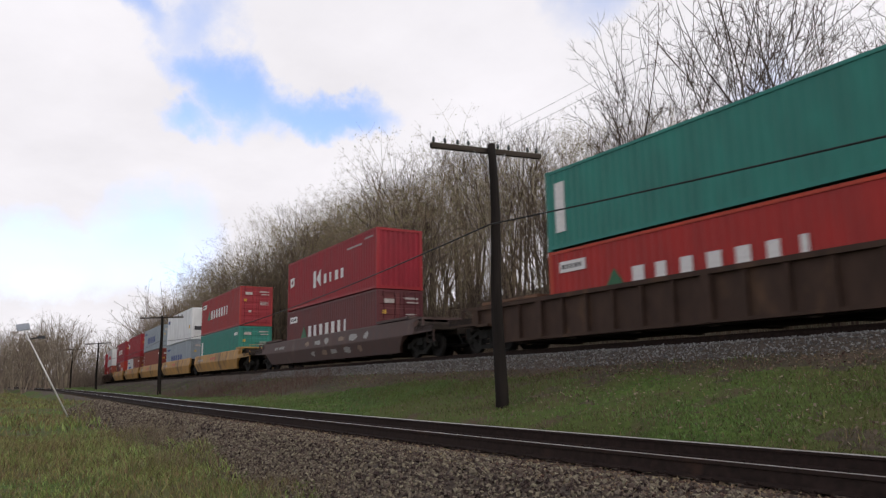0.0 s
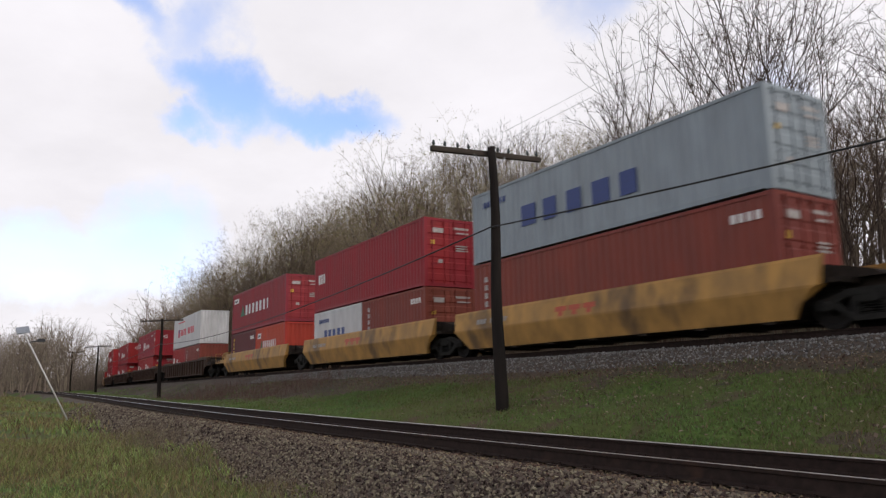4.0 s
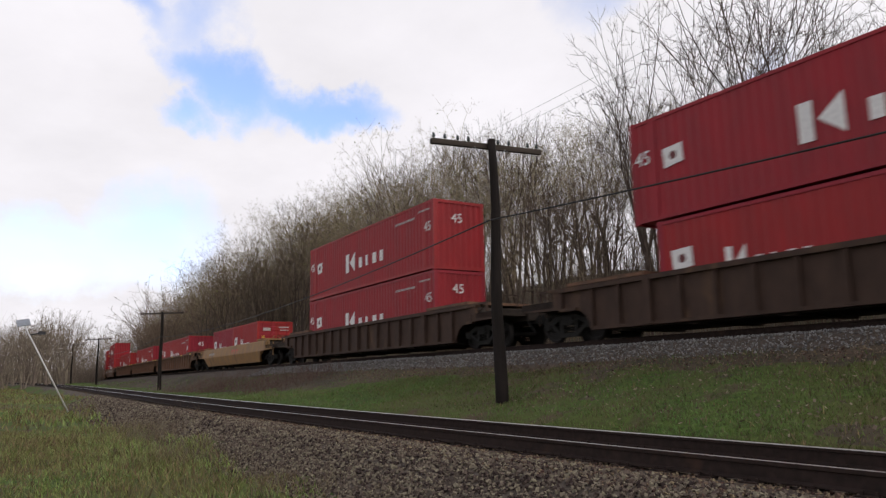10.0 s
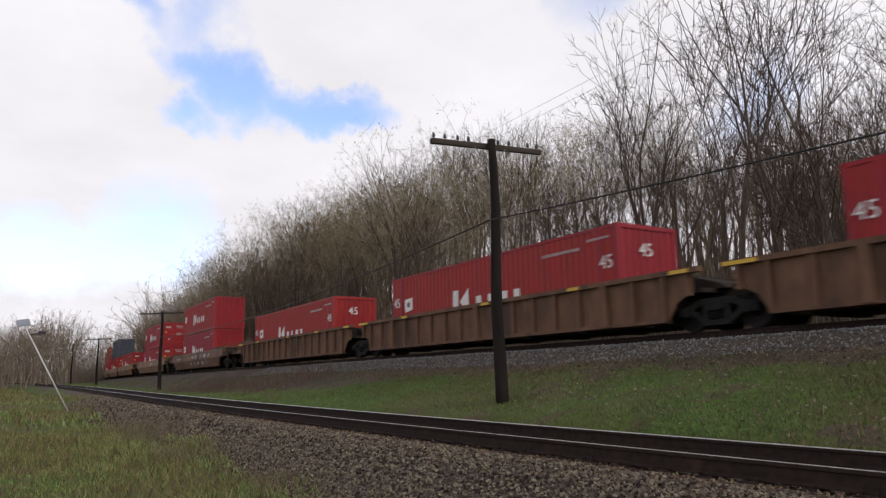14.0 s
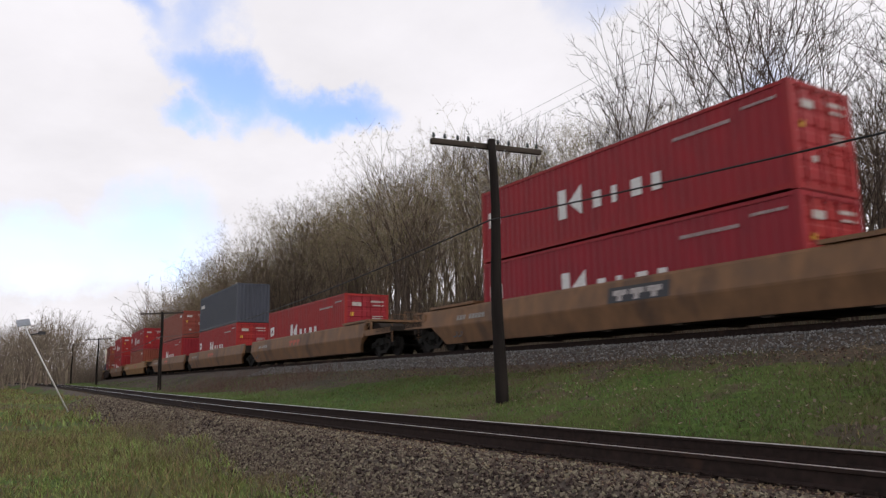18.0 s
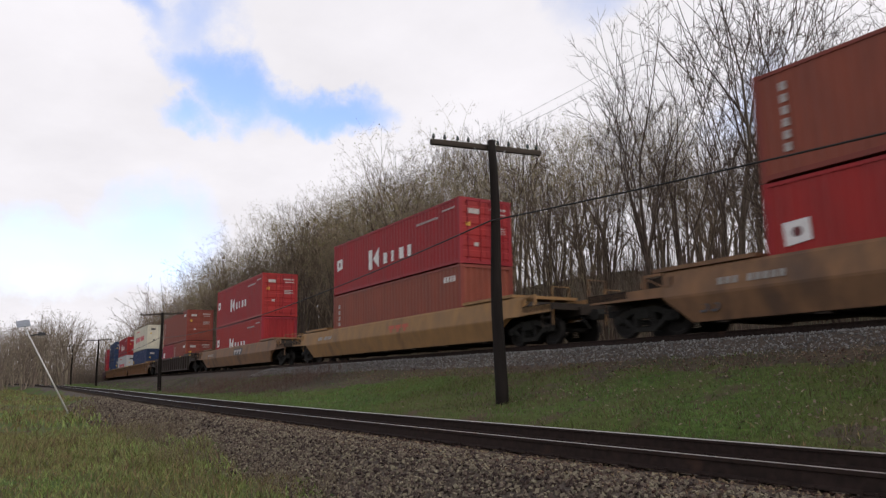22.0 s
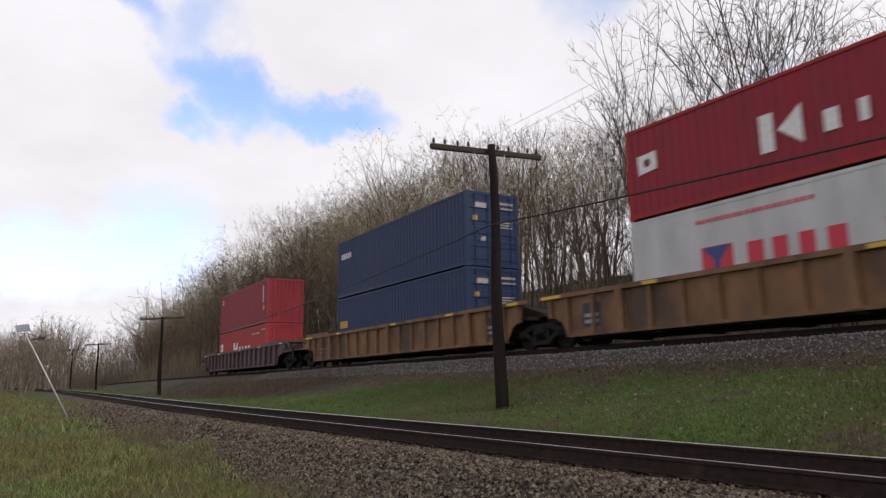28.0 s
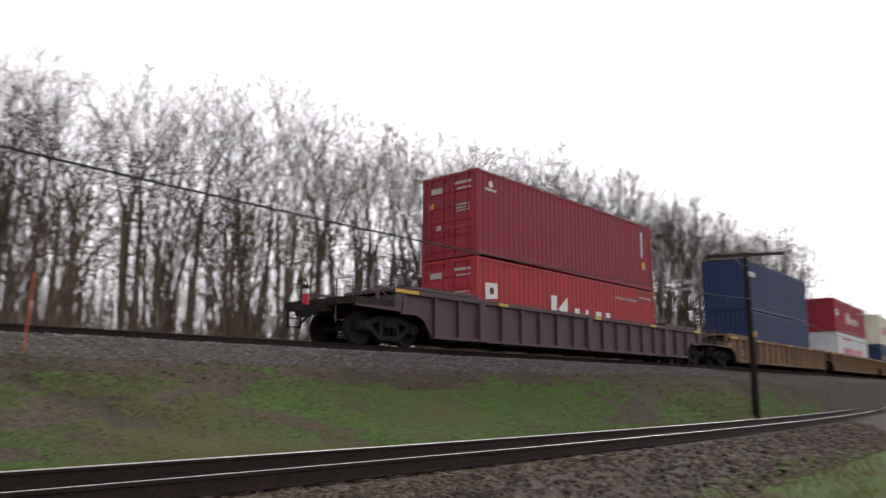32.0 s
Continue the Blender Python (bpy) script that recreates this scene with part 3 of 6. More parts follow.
def truck_parts(parent, x, color=IRON):
    """A two-axle truck: frames, bolster, springs and two wheelsets."""
    def frame_mesh():
        """A cast side frame: arched top member, drooping bottom member, two columns with the springs between, boxes over the axle ends."""
        sh, y = Shape(), -1.06
        sh.prism([(-1.14, 0.40), (-0.92, 0.36), (-0.66, 0.42), (-0.66, 0.55), (-0.36, 0.66), (0.36, 0.66), (0.66, 0.55), (0.66, 0.42), (0.92, 0.36), (1.14, 0.40), (1.14, 0.60), (0.80, 0.66),
                  (0.42, 0.80), (-0.42, 0.80), (-0.80, 0.66), (-1.14, 0.60)], y, y + 0.14)
        for g in (-1, 1):
            sh.prism([(g * 0.74, 0.40), (g * 0.36, 0.14), (g * 0.36, 0.27), (g * 0.64, 0.50)][::g], y + 0.01, y + 0.13)
            sh.box(g * 0.32 - 0.06, g * 0.32 + 0.06, y + 0.005, y + 0.135, 0.20, 0.70)
            sh.lathe([(y - 0.07, 0.07), (y - 0.06, 0.10), (y, 0.12), (y + 0.02, 0.13)], "y", 12, (g * 0.9, 0, 0.46))
            sh.lathe([(y - 0.085, 0.03), (y - 0.07, 0.035)], "y", 6, (g * 0.9, 0, 0.46))
        sh.prism([(-0.40, 0.13), (0.40, 0.13), (0.40, 0.25), (-0.40, 0.25)], y, y + 0.14)
        for xx in (-0.17, 0, 0.17):
            for k in range(5):
                sh.lathe([(0.255 + k * 0.055, 0.06), (0.27 + k * 0.055, 0.075), (0.285 + k * 0.055, 0.06)], "z", 8, (xx, y + 0.06, 0))
        sh.box(-0.26, 0.26, y - 0.02, y + 0.1, 0.54, 0.64)
        return sh.mesh("side_frame", color)

    def bolster():
        return Shape().box(-0.2, 0.2, -1.1, 1.1, 0.5, 0.74).box(-0.35, 0.35, -0.35, 0.35, 0.74, 0.92).mesh("bolster", color)

    def wheelset():
        sh = Shape()
        sh.lathe([(-0.95, 0.075), (0.95, 0.075)], "y", 10)
        for e in (-1, 1):
            sh.lathe([(e * 0.69, 0.10), (e * 0.69, 0.40), (e * 0.685, 0.485), (e * 0.72, 0.485), (e * 0.735, 0.462), (e * 0.815, 0.457), (e * 0.815, 0.385), (e * 0.775, 0.36),
                      (e * 0.765, 0.17), (e * 0.83, 0.14), (e * 0.83, 0.08)][::e], "y", 28)
        return sh.mesh("wheelset", TREAD)
    truck = part("truck", kept(("bolster", color.name), bolster), parent, "grimy cast steel truck", pose(x, 0, 0))
    for a in (0, 180):
        part("side_frame", kept(("frame", color.name), frame_mesh), truck, at=pose(0, 0, 0, 0, 0, a))
    sets = [part("wheelset", kept("wheelset", wheelset), truck, at=pose(xx, 0, 0.457)) for xx in (-0.9, 0.9)]
    return truck, sets


def well_car(kind, color, label, half, truck_at, left_end, right_end, logo=None, number=None, plates=False):
    """A well car on its rails, rail head at z 0. half: half the deep well; ends True where a coupler platform follows."""
    car = thing("well_car", label, "well car", "cars of the train")
    inner = truck_at - 1.39
    shelf = truck_at + 0.25
    if not (left_end and right_end):
        shelf = truck_at - 0.28 if kind == "rib" else truck_at - 1.0
        inner = truck_at - (1.39 if kind == "rib" else 1.8)
    for mirror in (False, True):
        side = kept((kind, color.name, half, shelf, mirror), lambda: {k: v.mesh(k, color) for k, v in well_side(kind, inner, shelf, mirror).items()})
        for name, me in side.items():
            part({"chord_end_left": "top_chord", "chord_end_right": "top_chord", "lip_left": "end_lip", "lip_right": "end_lip"}.get(name, name), me, car)
    if kind == "rib":
        def rib():
            return Shape().sweep([(-1.49, 0.30), (-1.36, 0.30), (-1.36, 1.43), (-1.49, 1.43)], -0.045, 0.045).mesh("rib", color)

        def short_rib():
            return Shape().sweep([(-1.48, 0.9), (-1.36, 0.9), (-1.36, 1.45), (-1.48, 1.45)], -0.05, 0.05).mesh("rib", color)

        def stout_rib():
            return Shape().sweep([(-1.52, 0.28), (-1.36, 0.28), (-1.36, 1.50), (-1.52, 1.50)], -0.13, 0.13).mesh("rib", color)
        count = 16
        for k in range(count + 1):
            x = (inner - 0.06) * (2 * k / count - 1)
            stout = k in (2, count // 2, count - 2)
            key, fn = (("stout", color.name), stout_rib) if stout else (("rib", color.name), rib)
            part("rib", kept(key, fn), car, at=pose(x, 0, 0))
            part("rib", kept(key, fn), car, at=pose(x, 0, 0, 0, 0, 180))
        def notice():
            return Shape().box(-0.36, 0.36, -1.385, -1.372, 0.50, 1.20).mesh("notice_panel", LETTER_DARK)

        def line_bar():
            return Shape().box(-0.27, 0.27, -1.390, -1.386, -0.05, 0.05).mesh("notice_bar", LETTER_GREY)
        for x in (-half + 1.1, half - 1.1) if color is CAR_OCHRE else ():
            board = part("notice_panel", kept("notice", notice), car, "dark notice panel on the car side", pose(x, 0, 0))
            for z in (0.66, 0.84):
                part("notice_bar", kept("bar", line_bar), board, at=pose(0, 0, z))
        for e in (-1, 1):
            for x in (shelf - 0.4,):
                part("rib", kept(("short", color.name), short_rib), car, at=pose(e * x, 0, 0))
    # floor of the well, cross members
    def floor():
        return Shape().box(-half + 0.3, half - 0.3, -1.2, 1.2, 0.22, 0.27).mesh("well_floor", GRIME)

    def member():
        return Shape().box(-0.15, 0.15, -1.28, 1.28, 0.18, 0.33).mesh("cross_member", GRIME)

    def bulkhead():
        return Shape().prism([(-0.5, 0.24), (-0.44, 0.24), (0.0, 0.62), (0.04, 0.70), (0.04, 1.5), (-0.04, 1.5), (-0.04, 0.72)], -1.3, 1.3).mesh("bulkhead", GRIME)
    part("well_floor", kept(("floor", half), floor), car)
    for k in range(7):
        part("cross_member", kept("member", member), car, at=pose(-half + 0.8 + k * (2 * half - 1.6) / 6, 0, 0))
    for a in (0, 180):
        part("bulkhead", kept("bulkhead", bulkhead), car, at=pose(half if a == 0 else -half, 0, 0, 0, 0, a))
    trucks = []
    for e, has_end in ((-1, left_end), (1, right_end)):
        def platform():
            sh = Shape()
            sh.box(half, truck_at + (1.85 if has_end else 0.1), -0.42, 0.42, 0.86, 1.12)
            if has_end:
                sh.box(half, half + 1.5, -1.3, 1.3, 0.98, 1.08)
                sh.box(truck_at + 0.2, truck_at + 1.75, -1.46, 1.46, 1.02, 1.22)
                sh.prism([(truck_at - 0.9, 1.12), (truck_at + 0.3, 1.12), (truck_at - 0.4, 1.50), (truck_at - 0.9, 1.56)], -1.1, 1.1)
            else:
                sh.box(half, half + 0.9, -1.25, 1.25, 0.95, 1.06)
                sh.prism([(half, 1.06), (truck_at - 0.1, 1.06), (truck_at - 0.3, 1.2), (half, 1.5)], -0.7, 0.7)
            return sh.mesh("end_platform", GRIME)
        turn = pose(0, 0, 0, 0, 0, 0 if e > 0 else 180)
        part("end_platform", kept(("platform", color.name, half, has_end), platform), car, at=turn)
        if has_end or (e < 0):
            trucks.append(truck_parts(car, e * truck_at - (0 if has_end else 0.3)))
        if has_end:
            def deck():
                sh = Shape()
                x0 = half - 1.9 if half > 7.5 else half - 0.3
                sh.box(x0, half + 1.15, -1.42, 1.42, 1.60, 1.70)
                for x in (x0 + 0.1, half + 1.0):
                    for y in (-1.35, 1.25):
                        sh.box(x, x + 0.08, y, y + 0.1, 1.53, 1.60)
                return sh.mesh("walkway", RUST if color is CAR_BROWN else color)

            def coupler():
                sh = Shape()
                x = truck_at + 1.75
                sh.box(x - 0.3, x + 0.42, -0.09, 0.09, 0.78, 0.95)
                sh.prism([(x + 0.30, 0.70), (x + 0.55, 0.70), (x + 0.62, 0.86), (x + 0.55, 1.02), (x + 0.30, 1.02)], -0.17, 0.13)
                sh.tube([(x - 0.1, -0.3, 0.85), (x + 0.2, -0.34, 0.62), (x + 0.35, -0.3, 0.42)], 0.03, 6)
                return sh.mesh("coupler", IRON)

            def hand_mesh():
                x, sh = truck_at + 1.7, Shape()
                sh.tube([(x, -1.42, 0.55), (x, -1.42, 1.72), (x, -0.75, 1.72), (x, -0.75, 1.2)], 0.022, 6)
                return sh.mesh("handrail", color)

            def ladder_mesh():
                x, sh = truck_at + 1.7, Shape()
                sh.prism([(x - 0.52, 0.5), (x - 0.48, 0.5), (x - 0.48, 1.05), (x - 0.52, 1.05)], -1.455, -1.425)
                sh.prism([(x - 0.07, 0.5), (x - 0.03, 0.5), (x - 0.03, 1.05), (x - 0.07, 1.05)], -1.455, -1.425)
                for z in (0.52, 0.78):
                    sh.prism([(x - 0.5, z), (x - 0.05, z), (x - 0.05, z + 0.03), (x - 0.5, z + 0.03)], -1.45, -1.43)
                return sh.mesh("ladder", GRIME)
            def reservoir():
                return Shape().lathe([(-0.55, 0.05), (-0.52, 0.17), (0.52, 0.17), (0.55, 0.05)], "x", 12, (half + 0.85, -0.85, 1.26)).mesh("air_reservoir", GRIME, smooth=True)

            def brake_wheel():
                sh, x = Shape(), truck_at + 1.55
                ring = [(x, -0.95 + 0.26 * math.cos(k * math.pi / 8), 1.62 + 0.26 * math.sin(k * math.pi / 8)) for k in range(17)]
                sh.tube(ring, 0.018, 5)
                for k in range(4):
                    sh.tube([ring[0][:1] + (-0.95, 1.62), ring[4 * k]], 0.012, 4)
                sh.box(x - 0.12, x - 0.02, -1.03, -0.87, 1.22, 1.72)
                return sh.mesh("brake_wheel", GRIME)

            def valve_box():
                return Shape().box(half + 0.5, half + 0.95, 0.35, 0.75, 1.08, 1.42).mesh("valve_box", GRIME)
            def end_sill():
                x = truck_at + 1.62
                return Shape().prism([(shelf - 0.32, 0.93), (x, 0.97), (x, 1.20), (shelf - 0.32, 1.20)], -1.46, -1.32).mesh("end_sill", color)

            def step_frame():
                sh = Shape().box(shelf - 0.04, shelf + 0.62, -1.46, -1.38, 1.50, 1.57)
                sh.box(shelf + 0.54, shelf + 0.62, -1.46, -1.38, 1.20, 1.50).box(shelf - 0.34, shelf - 0.06, -1.47, -1.38, 1.20, 1.44)
                sh.tube([(shelf, -1.42, 1.22), (shelf + 0.58, -1.42, 1.5)], 0.02, 6)
                return sh.mesh("step_frame", color)
            for flip in (False, True):
                place = turn @ Matrix.Diagonal((1, -1, 1, 1)) if flip else turn
                part("end_sill", kept(("sill", color.name, truck_at, shelf), end_sill), car, at=place)
                part("step_frame", kept(("steps", color.name, truck_at, shelf), step_frame), car, at=place)
            part("air_reservoir", kept(("reservoir", half), reservoir), car, "grimy brake air reservoir", turn)
            part("valve_box", kept(("valve", half), valve_box), car, at=turn)
            if e < 0:
                part("brake_wheel", kept(("brake", truck_at), brake_wheel), car, "brake wheel on its stand", turn)
            part("walkway", kept(("deck", color.name, half), deck), car, at=turn)
            part("coupler", kept(("coupler", truck_at), coupler), car, at=turn)
            for shift in (0, 2.17):
                part("handrail", kept(("hand", color.name, truck_at), hand_mesh), car, at=turn @ pose(0, shift, 0))
            part("ladder", kept(("ladder", color.name, truck_at), ladder_mesh), car, at=turn if e < 0 else turn @ pose(0, 0, 0))
    if plates:
        def plate(w):
            return Shape().box(-w / 2, w / 2, -1.512, -1.503, 1.45, 1.545).mesh("reflector", LETTER_YELLOW)
        for x, w in ((-shelf + 0.48, 0.92), (-5.3, 0.5), (0.6, 0.45), (5.2, 0.5), (shelf - 0.6, 0.6)):
            part("reflector", kept(("plate", w), lambda: plate(w)), car, "yellow reflective strip", pose(x, 0, 0))
    if logo:
        u0, panel, ink = logo
        sh = Shape()
        for i in range(3):
            x = u0 + i * 0.62
            sh.add([(x, -1.476, 1.12), (x + 0.52, -1.476, 1.12), (x + 0.52, -1.450, 1.27), (x, -1.450, 1.27)], [(0, 1, 2, 3)])
            sh.add([(x + 0.17, -1.502, 0.97), (x + 0.36, -1.502, 0.97), (x + 0.36, -1.476, 1.12), (x + 0.17, -1.476, 1.12)], [(0, 1, 2, 3)])
        me = sh.mesh("emblem", ink)
        if panel:
            back = Shape().add([(u0 - 0.2, -1.508, 0.93), (u0 + 2.0, -1.508, 0.93), (u0 + 2.0, -1.434, 1.36), (u0 - 0.2, -1.434, 1.36)], [(0, 1, 2, 3)])
            part("emblem_panel", back.mesh("emblem_panel", LETTER_DARK), car)
            for v in me.vertices:
                v.co.y -= 0.012
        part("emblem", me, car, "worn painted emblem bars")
    if number is not None:
        sh = Shape()
        for i in range(9):
            if i == 3:
                continue
            x = number + i * 0.2
            sh.add([(x, -1.508, 1.06), (x + 0.13, -1.508, 1.06), (x + 0.13, -1.466, 1.23), (x, -1.466, 1.23)], [(0, 1, 2, 3)])
        part("stencil", sh.mesh("stencil", LETTER_GREY), car, "row of faded pale bars")
    car["well_half"] = half
    return car, trucks


# ---- the train: containers ----
HC, STD = 2.896, 2.591


def corrugated(length, height, z0, z1, pitch=0.278, depth=0.031):
    """Profile of a corrugated wall along x: list of (x, y) with y 0 outside and depth inside."""
    n = max(1, int(round(length / pitch)))
    step = length / n
    pts = []
    for i in range(n):
        x = -length / 2 + i * step
        pts += [(x, 0), (x + step * 0.25, 0), (x + step * 0.5, depth), (x + step * 0.75, depth)]
    pts.append((length / 2, 0))
    return pts


def container_body(L, H, color, smooth_side=False):
    """Walls and roof, corrugated; y negative faces the trackside."""
    sh = Shape()
    hw = 1.219
    for g in (1, -1):
        prof = [(-L / 2 + 0.1, 0.0), (L / 2 - 0.1, 0.0)] if smooth_side else corrugated(L - 0.2, H, 0, 0)
        n = len(prof)
        verts = [(x, g * (-hw + 0.012 + y), 0.15) for x, y in prof] + [(x, g * (-hw + 0.012 + y), H - 0.1) for x, y in prof]
        faces = [(i, i + 1, i + 1 + n, i + n)[::g] for i in range(n - 1)]
        sh.add(verts, faces)
    # roof with shallow pressings
    prof = corrugated(L - 0.2, H, 0, 0, 0.5, 0.02)
    n = len(prof)
    sh.add([(x, -hw + 0.05, H - 0.02 - y) for x, y in prof] + [(x, hw - 0.05, H - 0.02 - y) for x, y in prof], [(i, i + 1, i + 1 + n, i + n) for i in range(n - 1)])
    sh.box(-L / 2 + 0.1, L / 2 - 0.1, -hw + 0.05, hw - 0.05, 0.08, 0.14)
    return sh.mesh("shell", color)


def container_frame(L, H, color, posts=None):
    sh = Shape()
    hw = 1.219
    xs = [-L / 2, L / 2]
    for x in xs:
        e = 1 if x > 0 else -1
        for y in (-hw, hw - 0.16):
            sh.box(min(x, x - e * 0.16), max(x, x - e * 0.16), y, y + 0.16, 0.118, H - 0.118)
            for z in (0, H - 0.118):
                sh.box(min(x + e * 0.004, x - e * 0.178), max(x + e * 0.004, x - e * 0.178), y - 0.004 if y < 0 else y - 0.002, y + 0.162 if y < 0 else y + 0.164, z, z + 0.118)
        x0, x1 = sorted((x, x - e * 0.09))
        sh.box(x0, x1, -hw + 0.16, hw - 0.16, H - 0.12, H)
        sh.box(x0, x1, -hw + 0.16, hw - 0.16, 0.02, 0.17)
    for x in posts or ():
        for y in (-hw - 0.003, hw - 0.12):
            sh.box(x - 0.12, x + 0.12, y, y + 0.123, 0.12, H - 0.06)
    for y in (-hw, hw - 0.06):
        sh.box(-L / 2 + 0.16, L / 2 - 0.16, y, y + 0.06, H - 0.10, H - 0.012)
        sh.box(-L / 2 + 0.16, L / 2 - 0.16, y, y + 0.06, 0.04, 0.16)
    return sh.mesh("frame", color)


def container_end(H, color):
    """Plain corrugated end wall, facing +x, at x 0."""
    prof = corrugated(2.438 - 0.32, H, 0, 0, 0.25, 0.045)
    n = len(prof)
    sh = Shape().add([(-0.02 - d, y, 0.17) for y, d in prof] + [(-0.02 - d, y, H - 0.12) for y, d in prof], [(i, i + 1, i + 1 + n, i + n) for i in range(n - 1)])
    return sh.mesh("end_wall", color)


def door_leaf(H, color):
    """One door leaf from y 0 to 1.04, facing +x, with pressed panels."""
    rows, pitch = 5, (H - 0.42) / 5
    outline = [(-0.06, 0.17), (-0.03, 0.17)]
    for k in range(rows):
        z0 = 0.24 + k * pitch
        outline += [(-0.03, z0), (-0.010, z0 + 0.035), (-0.010, z0 + pitch * 0.60), (-0.03, z0 + pitch * 0.60 + 0.035)]
    outline += [(-0.03, H - 0.12), (-0.06, H - 0.12)]
    sh = Shape().prism(outline, 0.0, 1.045)
    return sh.mesh("door", color)


def lock_rod(H, color):
    sh = Shape()
    sh.tube([(0.03, 0, 0.10), (0.03, 0, H - 0.06)], 0.02, 8)
    for z in (0.18, 0.9, 1.6, H - 0.22):
        sh.box(-0.03, 0.05, -0.05, 0.05, z, z + 0.06)
    sh.tube([(0.055, 0, 0.98), (0.06, 0.32, 0.95)], 0.014, 6)
    return sh.mesh("lock_rod", color)


def door_marks(H, ink, second=LETTER_YELLOW):
    sh = Shape()
    for y0, y1, z0, z1 in ((0.2, 0.95, H - 0.42, H - 0.33), (0.35, 0.95, H - 0.60, H - 0.54), (0.3, 0.9, H - 1.15, H - 1.10), (0.3, 0.9, H - 1.25, H - 1.20), (0.3, 0.9, H - 1.35, H - 1.30),
                           (-0.85, -0.30, H - 0.62, H - 0.42), (-0.55, -0.35, H - 1.9, H - 1.75)):
        sh.box(-0.008, 0.002, y0, y1, z0, z1)
    first = sh.mesh("door_stencil", ink)
    sh = Shape().box(-0.008, 0.003, -0.90, -0.72, H - 1.12, H - 0.94)
    return first, sh.mesh("warning_label", second)


def bars(u0, u1, w0, w1, count, y=-1.2235):
    """A row of plain upright blocks in place of a painted word."""
    sh = Shape()
    pitch = (u1 - u0) / count
    for i in range(count):
        x = u0 + i * pitch
        wide = pitch * (0.56 if i % 3 else 0.64)
        sh.box(x, x + wide, y, y + 0.02, w0, w1)
    return sh


def word(box, u0, u1, w0, w1, count, ink, shares=(0.64, 0.56, 0.56)):
    """A painted word as separate plain blocks."""
    pitch = (u1 - u0) / count
    for i in range(count):
        wide, high = pitch * shares[i % len(shares)], w1 - w0
        me = kept(("block", round(wide, 3), round(high, 3), ink.name), lambda: Shape().box(0, wide, 0, 0.02, 0, high).mesh("letter_block", ink))
        part("letter_block", me, box, at=pose(u0 + i * pitch, -1.2235, w0))


def number_mesh(text, size, ink):
    curve = bpy.data.curves.new("number", "FONT")
    curve.body, curve.size, curve.extrude = text, size, 0.004
    curve.align_x, curve.align_y = "CENTER", "CENTER"
    tmp = bpy.data.objects.new("number", curve)
    me = bpy.data.meshes.new_from_object(tmp)
    bpy.data.objects.remove(tmp)
    bpy.data.curves.remove(curve)
    me.name = "number"
    me.materials.clear()
    me.materials.append(ink)
    return me


